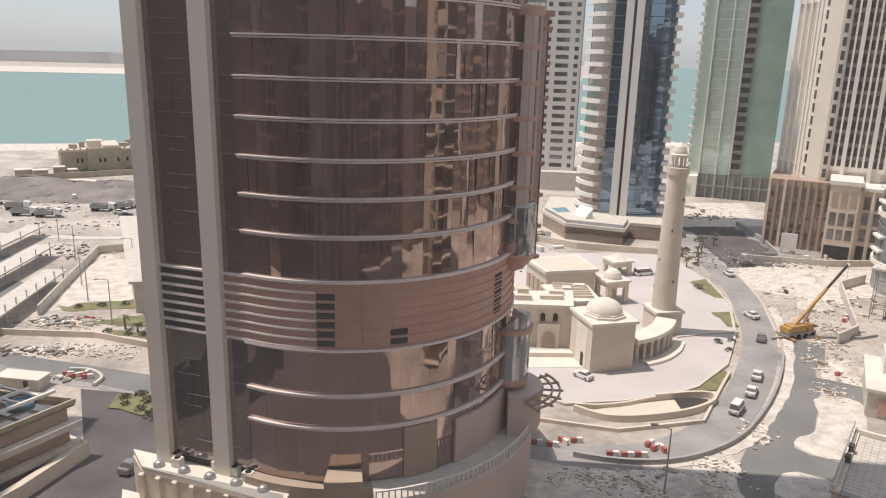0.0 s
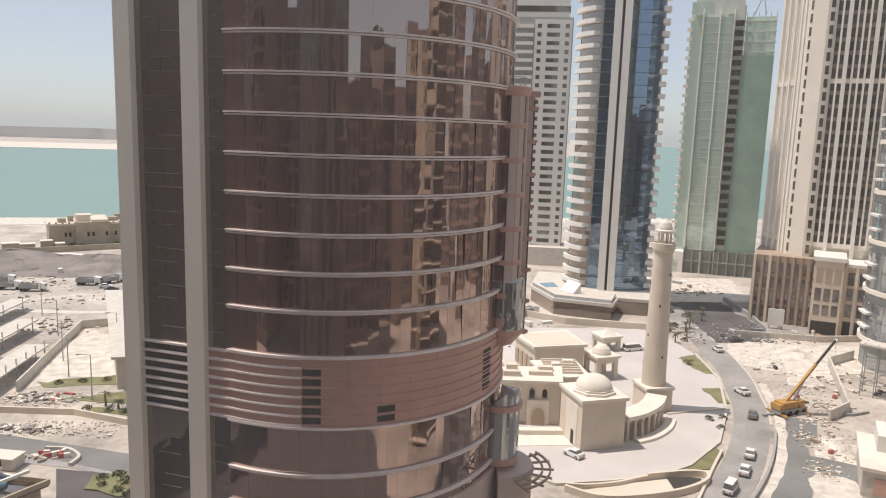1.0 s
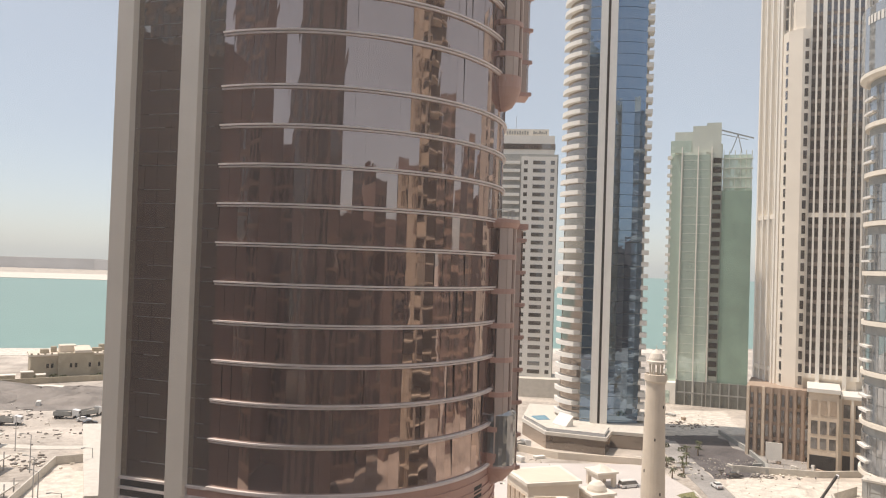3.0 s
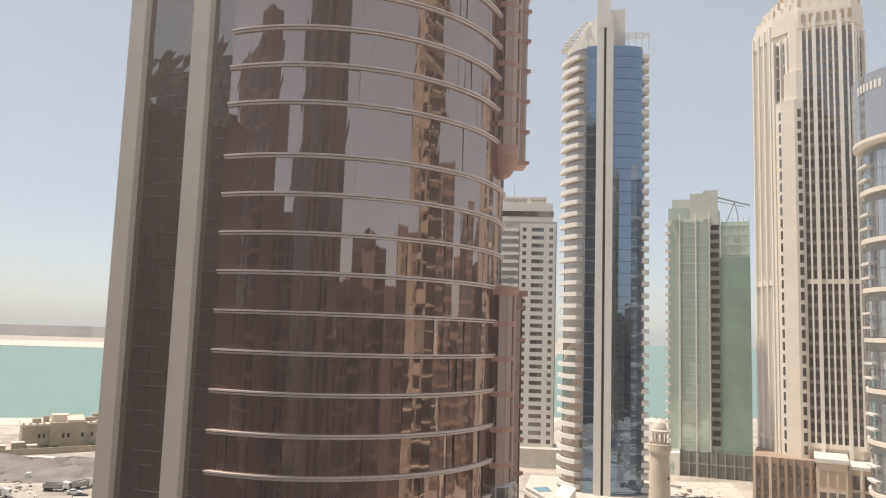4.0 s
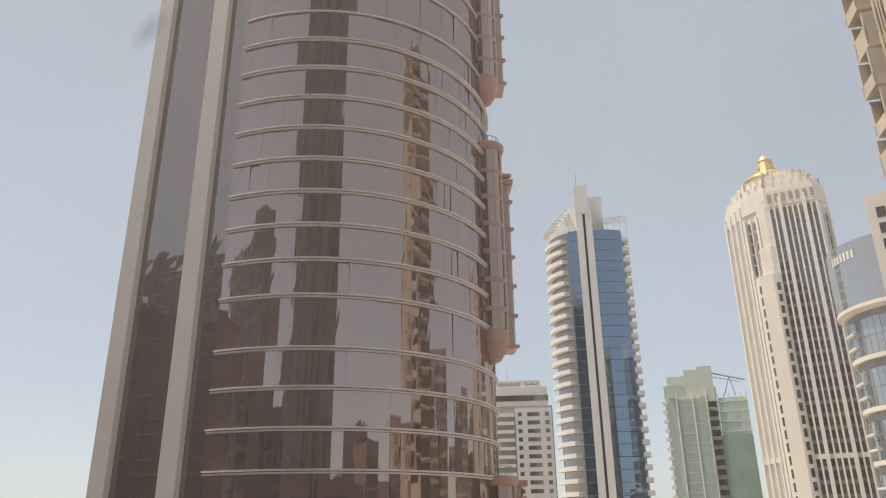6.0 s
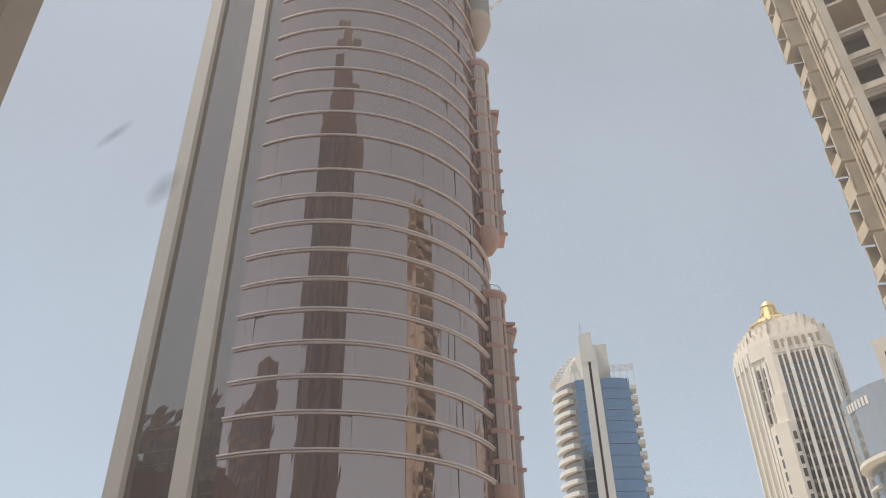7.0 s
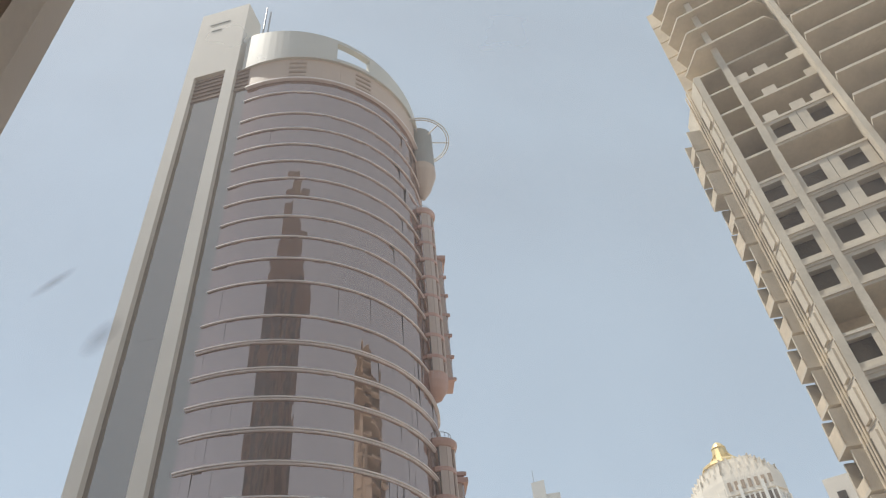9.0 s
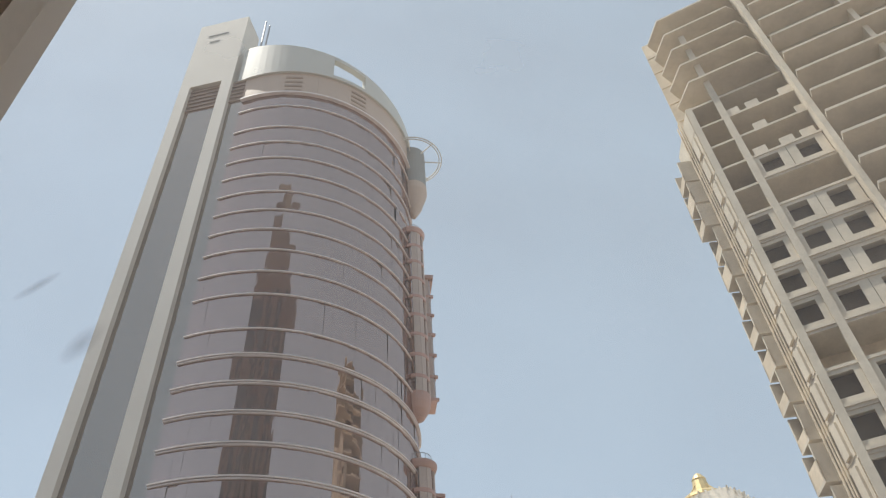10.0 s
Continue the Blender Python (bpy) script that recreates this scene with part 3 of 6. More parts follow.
# low annex with a white roof at the tower's foot
annex = thing("roof_annex", "low annex with a white flat roof and skylights below the tower", "annex")
quad = [(-33.0, 72.6), (-30.6, 69.0), (-14.4, 63.0), (-14.2, 66.4)]
part("wall", Shape().prism([(-33.0, 72.3), (-30.6, 69.0), (-14.8, 63.6), (-14.6, 66.6)], 0, 6.4), LIME, annex)
part("roof", Shape().prism(quad, 6.4, 7.0), LIME_ROOF, annex)
# flat grey strip stands for the shaded slope of glass
part("glass_slope", Shape().prism([(-30.9, 69.2), (-30.5, 68.9), (-14.6, 63.2), (-14.9, 64.6)], 7.0, 7.06), GREY, annex)
part("lower_roof", Shape().prism([(-33.6, 70.4), (-32.2, 66.6), (-13.6, 60.4), (-13.4, 64.0)], 2.6, 3.4), LIME_ROOF, annex)
for k in range(9):
    u = k / 8
    x, y = -30.7 + 15.9 * u, 68.85 - 5.4 * u
    part("pilaster", Shape().prism([(x - 0.25, y - 0.35), (x + 0.25, y - 0.5), (x + 0.3, y + 0.1), (x - 0.2, y + 0.2)], 3.4, 6.4), LIME, annex)
for k in range(5):
    x, y = -29.0 + 3.0 * k, 69.4 - 1.02 * k
    part("skylight", Shape().lathe(x, y, [(0.62, 7.0), (0.6, 7.25), (0.4, 7.5), (0.1, 7.6)], 12), STEEL, annex)
for x, y in ((-27.5, 70.3), (-22.6, 68.9), (-21.4, 68.4), (-20.6, 68.0), (-18.9, 67.0), (-27.0, 69.4)):
    ac = thing("air_conditioner", "small white rooftop air conditioner", "air conditioner", pose(x, y, 7.0, 0, 0, -18), group="rooftop units")
    part("case", Shape().box(-0.55, 0.55, -0.4, 0.4, 0.1, 1.0), WHITE, ac)
    part("foot", Shape().box(-0.5, 0.5, -0.35, 0.35, 0, 0.1), GREY, ac)
    part("fan_grille", Shape().lathe(0, 0, [(0.33, 1.0), (0.33, 1.06)], 12), RUBBER, ac)

# ---- towers in the distance ----
# white and blue residential tower
blue = thing("balcony_tower", "slender white tower with rounded balconies and blue glass", "tower", facing(13.95, 222))
part("body", Shape().prism([(-11.5, 9), (-9, 4), (-5, 1.2), (-3, 1), (2.4, 1), (9, 2.5), (12, 7), (12, 24), (-11.5, 24)], 0, 137), GREY, blue)
part("pier", Shape().box(-2.5, -0.4, -1.6, 4, 0, 151.6), WHITE, blue, "tall white pier")
part("pier", Shape().box(0.35, 2.4, -1.6, 4, 0, 148), WHITE, blue, "tall white pier")
part("pier_back", Shape().box(-2.5, 6.0, 4, 10, 130, 151.4), WHITE, blue)
part("slot", Shape().box(-0.4, 0.35, -1.0, 4, 0, 147.0), SHADE_DARK, blue)
part("pier_head", Shape().prism([(-2.5, -1.7), (1.6, -1.7), (1.6, 4), (-2.5, 4)], 143.5, [153.0, 153.6, 153.6, 153.0]), WHITE, blue)
part("mast", Shape().lathe(-1.6, 2, [(0.12, 151), (0.1, 159)], 6), STEEL, blue)
pane = Shape().face((-5.5, 0.3, 0.1), (-2.5, 0.1, 0.1), (-2.5, 0.1, 3.4), (-5.5, 0.3, 3.4)).mesh("pane", BLUE_GLASS)
bay = Shape().arc(2.4, 16.5, 15.0, 15.9, 0, 34, 0.06, 3.44, 5).mesh("pane", BLUE_GLASS)
left = Shape().arc(-2.2, 10.9, 6.0, 11.5, -88, -30, 0, 1.25, 9)
left.prism([(-7.98, 0.9), (-5.5, 2.3), (-5.5, 6), (-7.9, 6)], 0, 1.25)
left = left.mesh("balcony", WHITE)
# dark glass puts the shade of the balcony gaps into the recess
inner = Shape().arc(-2.2, 10.9, 6.0, 9.9, -88, -20, 1.25, 3.5, 9).mesh("recess", STRIP_GLASS)
right = Shape().box(10.6, 13.2, 3.2, 8.0, 0, 1.3).mesh("balcony", WHITE)
for k in range(39):
    at = pose(0, 0, 2 + k * 3.5)
    part("pane", pane, None, blue, at=at)
    part("pane", bay, None, blue, at=at)
    part("balcony", left, None, blue, at=at)
    part("recess", inner, None, blue, at=at)
    part("balcony", right, None, blue, at=at)
roof = Shape()
for k in range(11):
    a = radians(-90 + k * 7.2)
    lift = 7.4 * (1 - abs(math.sin(a)))
    roof.beam((-2.2 + 5.5 * math.sin(a), 10.9 - 5.5 * math.cos(a), 142.0 + lift), (-2.2 + 11.8 * math.sin(a), 10.9 - 11.8 * math.cos(a), 140.6 + lift), 0.42)
roof.arc(-2.2, 10.9, 7, 7.4, -90, -18, lambda u: 142.2 + 7.4 * (1 - math.cos(1.257 * u)), lambda u: 142.9 + 7.4 * (1 - math.cos(1.257 * u)), 10)
roof.arc(-2.2, 10.9, 10.6, 11.0, -90, -18, lambda u: 141.2 + 7.4 * (1 - math.cos(1.257 * u)), lambda u: 141.7 + 7.4 * (1 - math.cos(1.257 * u)), 10)
roof.prism([(-12.5, 10.5), (-6.0, 1.5), (-2.5, 0.4), (-2.5, 8), (-8, 14)], 138.4, [140.6, 143.6, 148.6, 148.6, 140.6])
for k in range(6):
    roof.beam((3 + 2 * k, 2.5, 137), (3 + 2 * k, 2.5, 143.0), 0.2)
    roof.beam((3, 2.5, 141 + 0.4 * k), (13.4, 2.5, 141 + 0.4 * k), 0.14)
part("roof_frame", roof, WHITE, blue, "open white roof pergola")
part("podium", Shape().prism([(-22, -2), (-14, -17), (2, -19), (3.4, -10), (14, -10), (14, 22), (-22, 22)], 0, 3.8), STRIP_GLASS, blue)
part("podium_cap", Shape().prism([(-22.3, -2), (-14.2, -17.4), (2.3, -19.4), (3.8, -10.4), (14.3, -10.4), (14.3, 22.4), (-22.3, 22.4)], 3.8, 4.7), KERB, blue)
part("roof_pool", Shape().prism([(-20, 2), (-17.5, -3), (-14, -1), (-16, 5)], 4.7, 4.78), POOL, blue, "small turquoise rooftop pool")
part("deck_rail", strip(Shape(), [(-21.6, -2), (-13.8, -16.6), (1.8, -18.5), (3.0, -9.8)], 0.2, 4.7, 5.6), PALE_GLASS, blue)
part("stair", Shape().prism([(-13, -6), (-9, -10), (-7, -8), (-11, -3)], 4.7, [4.9, 4.9, 7.6, 7.6]), WHITE, blue)
part("garden_wall", strip(Shape(), [(-30, -6), (-22, -22), (-10, -27), (16, -26)], 0.6, 0, 1.8), LIME, blue)

# white slab block behind
white = thing("white_apartment_block", "white apartment slab with rows of dark windows", "apartment building", facing(8.2, 290))
part("body", Shape().box(-13, 11, 0.4, 16, 0, 94), GREY, white)
part("facade", Shape().box(-3.4, 10.6, -0.4, 0.4, 0, 93), WHITE, white)
part("roof_block", Shape().box(-12, 9.4, 1, 14, 94, 101.5), WHITE, white)
part("roof_band", Shape().box(-12.3, 9.7, 0.7, 14.3, 96.0, 98.2), STRIP_GLASS, white)
part("roof_block", Shape().box(-10.5, 7, 2, 12, 101.5, 104.2), CREAM, white)
for k in range(9):
    part("sign_bar", Shape().box(-9.6 + 1.0 * k, -9.0 + 1.0 * k, 1.7, 2, 102.0, 103.2 + 0.3 * (k % 2)), GREY, white)
for k in range(7):
    part("sign_bar", Shape().box(0.9 + 0.8 * k, 1.4 + 0.8 * k, 1.7, 2, 102.2, 103.4 - 0.3 * (k % 3)), GREY, white)
part("mast", Shape().lathe(-6, 6, [(0.12, 104), (0.08, 110)], 6), STEEL, white)
part("podium", Shape().box(-20, 20, -6, 10, 0, 7), KERB, white)
small = Shape().box(-0.75, 0.75, -0.05, 0.1, 0, 1.5).mesh("window", DARK_GLASS)
wide = Shape().box(-2.4, 2.4, -0.05, 0.1, 0, 1.5).mesh("window", DARK_GLASS)
band = Shape().box(-12.9, -3.8, -1.0, 0.4, 0, 1.2).mesh("balcony", WHITE)
for k in range(29):
    z = 2 + k * 3.14
    part("window", small, None, white, at=pose(-1.6, -0.44, z))
    part("window", wide, None, white, at=pose(3.6, -0.44, z))
    part("window", small, None, white, at=pose(8.8, -0.44, z))
    part("balcony", band, None, white, at=pose(0, 0, z))

# green glass tower under completion
green = thing("green_tower", "green glass tower with an unfinished roof and dark balcony slots", "tower", facing(21.5, 292))
part("wing", Shape().box(-14.6, -10.4, 4, 20, 0, 96), PALE_GREEN, green)
part("wing_glass", Shape().box(-14.0, -10.5, 3.5, 4, 3, 95), GREEN_GLASS, green)
part("shaft", Shape().box(-10.4, 0.6, 0, 20, 0, 95), PALE_GREEN, green)
part("shaft_glass", Shape().box(-9.6, -4.6, -0.4, 0, 8, 94), GREEN_GLASS, green)
part("shaft_glass", Shape().box(-4.2, 0.0, -0.4, 0, 8, 94), GREEN_GLASS, green)
for x in (-10.4, -4.6, 0.2):
    part("rib", Shape().box(x, x + 0.4, -0.8, 0, 0, 97), RIB, green)
for k in range(25):
    part("floor_line", Shape().box(-9.6, 0.0, -0.46, -0.4, 9 + 3.45 * k, 9.16 + 3.45 * k), PALE_GREEN, green)
part("roof_block", Shape().box(-13, -6.5, 1.5, 14, 95, 103), PALE_GREEN, green)
part("roof_block", Shape().box(-6.5, -0.6, 0.5, 14, 95, 105), PALE_GREEN, green)
part("roof_block", Shape().box(-1.6, 3.6, 0, 10, 90, 106), PALE_GREEN, green)
part("spine", Shape().box(0.6, 4.2, 0.6, 20, 0, 98), PALE_GREEN, green)
part("netting", Shape().box(4.2, 14.6, 0, 20, 9, 80.5), NET, green, "green netted facade")
part("frame_top", Shape().box(4.6, 14.2, 1.0, 20, 80.5, 94), GREEN_GLASS, green)
for k in range(6):
    part("post", Shape().box(4.5 + 1.95 * k, 4.75 + 1.95 * k, 0.7, 1.0, 80.5, 95.6), PALE_GREEN, green)
part("roof_screen", Shape().box(-14.4, -7, 0.6, 0.9, 95, 99.5), GREEN_GLASS, green)
part("base", Shape().box(-10.4, 15, -0.8, 20, 0, 9), GREEN_BASE, green)
part("base_wing", Shape().box(-17, -10.4, -2.0, 18, 0, 8), RIB, green)
part("base_wing_glass", Shape().box(-16.2, -12.4, -2.1, -1.9, 0.4, 5), GREEN_GLASS, green)
part("base_band", Shape().box(-10.6, 15.1, -1.0, -0.7, 4.4, 4.9), GREY, green)
# solid dark blocks: the balcony recesses' shade is put into their colour
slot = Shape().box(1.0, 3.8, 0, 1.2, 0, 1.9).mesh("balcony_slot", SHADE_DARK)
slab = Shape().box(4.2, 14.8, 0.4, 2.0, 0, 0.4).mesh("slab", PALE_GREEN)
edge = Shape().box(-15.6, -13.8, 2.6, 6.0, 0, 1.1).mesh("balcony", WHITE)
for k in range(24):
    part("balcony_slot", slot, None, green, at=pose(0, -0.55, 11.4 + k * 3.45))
for k in range(26):
    part("balcony", edge, None, green, at=pose(0, 0, 8 + k * 3.4))
for k in range(4):
    part("slab", slab, None, green, at=pose(0, 0, 81.5 + k * 3.6))
for k in range(9):
    part("base_column", Shape().box(-10.4 + k * 3.1, -10.0 + k * 3.1, -1.2, -0.8, 0, 9.4), GREY, green)
rig = Shape().beam((3, 4, 104), (15, 4, 100.5), 0.5).beam((7, 4, 95), (9.5, 4, 102), 0.3).beam((11, 4, 95), (9.5, 4, 102), 0.3).beam((3, 4, 102.5), (13, 4, 100), 0.25)
part("roof_rig", rig, STEEL, green)

# ribbed stone tower with a gold crown
deco = thing("ribbed_stone_tower", "cream stone tower with vertical ribs and a gold crown", "tower", facing(28.2, 226))
plan = [(-14.3, 15), (-8.6, 5), (-1.6, 0), (11.8, 0), (14.9, 5), (14.9, 26), (-14.3, 26)]
part("body", Shape().prism([(x * 0.985, y + 0.3) for x, y in plan], 0, 146), CREAM, deco)
part("frieze", Shape().prism([(x * 1.01, y - 0.2) for x, y in plan], 139.5, 144.6), CREAM, deco)


def tier(f, z0, z1, n):
    """A set-back storey of the crown with upright fins."""
    ring_ = [(0.3 + f * (x - 0.3), 13 + f * (y - 13)) for x, y in plan]
    part("crown_tier", Shape().prism(ring_, z0, z1), CREAM, deco)
    for i in range(6):
        p, q = Vector(ring_[i]), Vector(ring_[i + 1])
        m = max(1, round((q - p).length / n))
        for k in range(m + 1):
            o = p.lerp(q, k / m)
            part("fin", Shape().box(o.x - 0.28, o.x + 0.28, o.y - 0.35, o.y + 0.2, z0, z1 + 0.4), CREAM, deco)


tier(0.94, 144.6, 147.6, 2.6)
tier(0.80, 147.6, 150.4, 2.6)
tier(0.64, 150.4, 152.6, 2.4)
part("gold_crown", Shape().lathe(0.3, 12, [(7.6, 152.6), (7.4, 153.4), (5.6, 154.6), (4.0, 155.4), (3.1, 155.8), (2.7, 157.4), (2.2, 159.6), (2.4, 159.9), (1.7, 161.0), (1.0, 161.8), (0.3, 162.2)], 12), GOLD, deco, "gilded crown lantern")
for k in range(8):
    a = math.pi * k / 4
    part("crown_rib", Shape().beam((0.3 + 5.2 * math.cos(a), 12 + 5.2 * math.sin(a), 154.4), (0.3 + 2.5 * math.cos(a), 12 + 2.5 * math.sin(a), 157.6), 0.3), GOLD, deco)
win = Shape().box(-0.25, 0.25, -0.06, 0.25, 0.0, 2.85).mesh("window", DARK_GLASS)


def rib_face(p, q, n, z0, z1, thick=0.55, wide=0.45, windows=True, h=3.45):
    p, q = Vector(p), Vector(q)
    d = (q - p) / n
    turn = math.degrees(math.atan2(d.y, d.x))
    rib_me = [Shape().box(-w / 2, w / 2, -t, 0.3, z0, z1).mesh("rib", RIB) for w, t in ((wide * 1.6, thick * 1.3), (wide * 0.6, thick * 0.6))]
    for i in range(n + 1):
        o = p + d * i
        part("rib", rib_me[i % 2], None, deco, at=pose(o.x, o.y, 0, 0, 0, turn))
    for i in range(n):
        o = p + d * (i + 0.5)
        if windows:
            for k in range(int((z1 - z0) / h)):
                part("window", win, None, deco, at=pose(o.x, o.y, z0 + 0.4 + k * h, 0, 0, turn))


SPANDREL = mat("brown_spandrel", (0.25, 0.21, 0.18), 0.7, var=0.12, scale=0.3, fine=3)
bay_win = Shape().box(-0.5, 0.5, -0.10, 0.2, 0.0, 2.35).mesh("window", DARK_GLASS)
thin_rib = Shape().box(-0.25, 0.25, -0.45, 0.3, 22, 139).mesh("rib", RIB)
wide_rib = Shape().box(-0.5, 0.5, -0.95, 0.3, 16, 142).mesh("rib", RIB)
x = -0.9
for i in range(9):
    big = i in (2, 6)
    part("rib", wide_rib if big else thin_rib, None, deco, at=pose(x, 0, 0))
    if i < 8:
        gap = 1.5 + (0.25 if big or i + 1 in (2, 6) else 0)
        m = x + gap / 2 + (0.12 if big else -0.12 if i + 1 in (2, 6) else 0)
        part("spandrel", Shape().box(m - 0.52, m + 0.52, -0.06, 0.2, 22, 138.6), SPANDREL, deco)
        for k in range(33):
            part("window", bay_win, None, deco, at=pose(m, 0, 22.7 + k * 3.45))
        x += gap
rib_face((-14.0, 14.5), (-8.9, 5.5), 6, 16, 143, windows=False)
rib_face((-8.2, 4.7), (-4.6, 2.1), 2, 16, 138)
rib_face((12.2, 0.6), (14.6, 4.4), 2, 22, 138)
part("buttress", Shape().prism([(-8.0, 3.4), (-6.6, 0.6), (-3.0, -1.2), (-1.0, -0.9), (-1.0, 3), (-7, 6)], 0, 118.5), CREAM, deco)
part("buttress", Shape().prism([(-5.6, 2.4), (-5.0, 0.8), (-2.4, -0.6), (-0.8, -0.4), (-0.8, 3), (-5, 5)], 118.5, 127), CREAM, deco)
part("buttress", Shape().prism([(-4.6, 2.4), (-4.0, 1.0), (-2.2, 0.0), (-0.8, 0.0), (-0.8, 3), (-4, 4)], 127, 142), CREAM, deco)
win2 = Shape().box(-0.5, 0.5, -0.05, 0.3, 0, 2.3).mesh("window", DARK_GLASS)
for k in range(28):
    part("window", win2, None, deco, at=pose(-1.9, -1.05, 20 + k * 3.45))
    part("window", win2, None, deco, at=pose(-6.9, 1.0, 20 + k * 3.45, 0, 0, -60))
for x in (-5.3, -4.1):
    part("slot", Shape().box(x - 0.3, x + 0.3, -0.15, 0.6, 18, 117), SHADE_DARK, deco, at=pose(0, 0, 0) @ pose(-4.8, 0, 0, 0, 0, -26) @ pose(4.8, 0.1, 0))
arch = Shape().box(-0.5, 0.5, -0.1, 0.4, 0, 2.6).mesh("arch", TAN)
for i in range(7):
    part("arch", arch, None, deco, at=pose(-0.3 + i * 1.95, -0.28, 140.8))
for i in range(5):
    part("arch", arch, None, deco, at=pose(-13.4 + i * 1.15, 13.7 - i * 1.95, 140.8, 0, 0, -60))
for z in (66, 22):
    part("string_course", Shape().prism([(x * 1.015, y - 0.4) for x, y in plan], z, z + 1.2), CREAM, deco)
# podium wing
part("podium", Shape().box(-15, 0, -4.5, 14, 0, 19), BROWN, deco)
part("podium", Shape().box(0.4, 7.4, -13, 10, 0, 20), PODIUM, deco)
part("podium", Shape().box(7.4, 22, -10.6, 10, 0, 18.6), PODIUM, deco)
part("cornice", Shape().box(0.0, 7.8, -13.4, 10, 20, 21), WHITE, deco)
part("cornice", Shape().box(7.8, 22, -11, 10, 18.6, 19.4), WHITE, deco)
part("shopfront", Shape().box(0.9, 6.9, -13.1, -12, 0.4, 4.0), SHADE_DARK, deco)
for i in range(3):
    for z, h in ((5.6, 2.8), (9.4, 3.4), (14.2, 3.8)):
        part("window", Shape().box(1.1 + 2.1 * i, 2.6 + 2.1 * i, -13.08, -12.5, z, z + h), DARK_GLASS if z < 14 else TAN, deco)
for i in range(5):
    for z, h in ((5.4, 3.4), (9.8, 3.2), (13.8, 3.4)):
        part("window", Shape().box(8.5 + 2.7 * i, 10.0 + 2.7 * i, -10.68, -10.2, z, z + h), DARK_GLASS, deco)
    part("pilaster", Shape().box(7.5 + 2.7 * i, 8.1 + 2.7 * i, -10.95, -10.6, 0, 18.6), CREAM, deco)
    part("shopfront", Shape().box(8.4 + 2.7 * i, 10.2 + 2.7 * i, -10.68, -10.2, 0.4, 4.2), SHADE_DARK, deco)
for i in range(8):
    part("pilaster", Shape().box(-14.9 + 1.95 * i, -14.2 + 1.95 * i, -5.1, -4.5, 0, 19), PODIUM if i in (0, 2) else BROWN, deco)
    for z in (1.5, 5.6, 9.8, 14.0):
        part("window", Shape().box(-13.9 + 1.95 * i, -13.2 + 1.95 * i, -4.6, -4.2, z, z + 3.2), DARK_GLASS, deco)

# curved pale-glass tower
curve = thing("curved_glass_tower", "curved tower of pale blue glass with white stone bands", "tower", facing(35.9, 192))
part("core", Shape().lathe(0, 4, [(14.6, 0), (14.6, 96)], 40), GREY, curve)
part("head", Shape().lathe(0, 4, [(16.4, 95.5), (16.6, 96), (16.6, 110.5), (15.8, 110.8), (0.4, 111)], 48), PALE_GLASS, curve)
part("head_rim", Shape().lathe(0, 4, [(15.5, 94.4), (16.7, 95.0), (16.7, 95.8), (15.8, 95.9)], 48), CREAM, curve)
ringband = Shape().lathe(0, 4, [(14.6, 0), (15.5, 0), (15.5, 1.0), (14.6, 1.0)], 48).mesh("stone_band", CREAM)
for k in range(8):
    z0 = 6 + k * 11.1
    part("stone_band", ringband, None, curve, at=pose(0, 0, z0))
    for i in range(22):
        a0 = -100 + i * 6.4
        for j in range(2):
            part("pane", Shape().arc(0, 4, 14.7, 15.0, a0 + 0.15, a0 + 6.25, z0 + 1.2 + j * 4.0, z0 + 5.1 + j * 4.0, 2), PALE_GLASS, curve)
    for j in range(2):
        part("fin", Shape().arc(0, 4, 14.8, 15.9, -78, -58, z0 + 3.0 + j * 3.2, z0 + 3.5 + j * 3.2, 4), WHITE, curve)
part("stone_wall", Shape().box(-5.0, 20, -16.2, 10, 0, 118), CREAM, curve)
for k in range(30):
    for x in (-3.2, 0.6, 4.4):
        part("window", Shape().box(x, x + 1.8, -16.3, -16, 5 + k * 3.7, 7.4 + k * 3.7), DARK_GLASS, curve)
for i in range(7):
    part("sign_bar", Shape().arc(0, 4, 16.6, 16.7, -62 + i * 4, -59.4 + i * 4, 106.5, 108.4, 2), WHITE, curve)

# concrete skeleton under construction, close on the other side
shell = thing("concrete_shell", "unfinished raw concrete tower with empty window openings", "construction", pose(35.6, 43.2, 0, 0, 0, -34.4))
FL = 3.5
# core coloured as shade so it stays dim in the mirrored view
part("core", Shape().box(4.6, 40, 6.5, 20, 0, 132), OPENING_SHADE, shell)
floor_me = Shape().prism([(0.0, 0.0), (42, 0.0), (42, 20), (4, 20), (-1.5, 9.0), (-2.4, 6.2)], -0.28, 0).mesh("slab", CONCRETE)
top_me = Shape().prism([(-0.4, 1.9), (1.6, -0.9), (9.2, -0.9), (10.2, 0.3), (42, 0.3), (42, 20), (7, 20), (1.4, 6.0)], -0.28, 0).mesh("slab", CONCRETE)
deep = Shape().box(10.9, 42, -2.2, 0.1, -0.3, 0).mesh("balcony_slab", CONCRETE)
base = 50 + 56 * 0.879 - FL * 28
for k in range(-1, 39):
    z = base + k * FL
    part("slab", top_me if k > 33 else floor_me, None, shell, at=pose(0, 0, z))
    if k > 3:
        part("balcony_slab", deep, None, shell, at=pose(0, 0, z))
    back = Shape().box(-1.0, 40, 4.0, 4.3, z, z + FL - 0.28)
    part("inner_wall", back, CONCRETE_BOUNCE, shell)
for x, top in ((0.0, base + 33 * FL), (3.0, 130)):
    part("column", Shape().box(x, x + 0.65, -0.12, 0.6, 0, top), CONCRETE, shell)
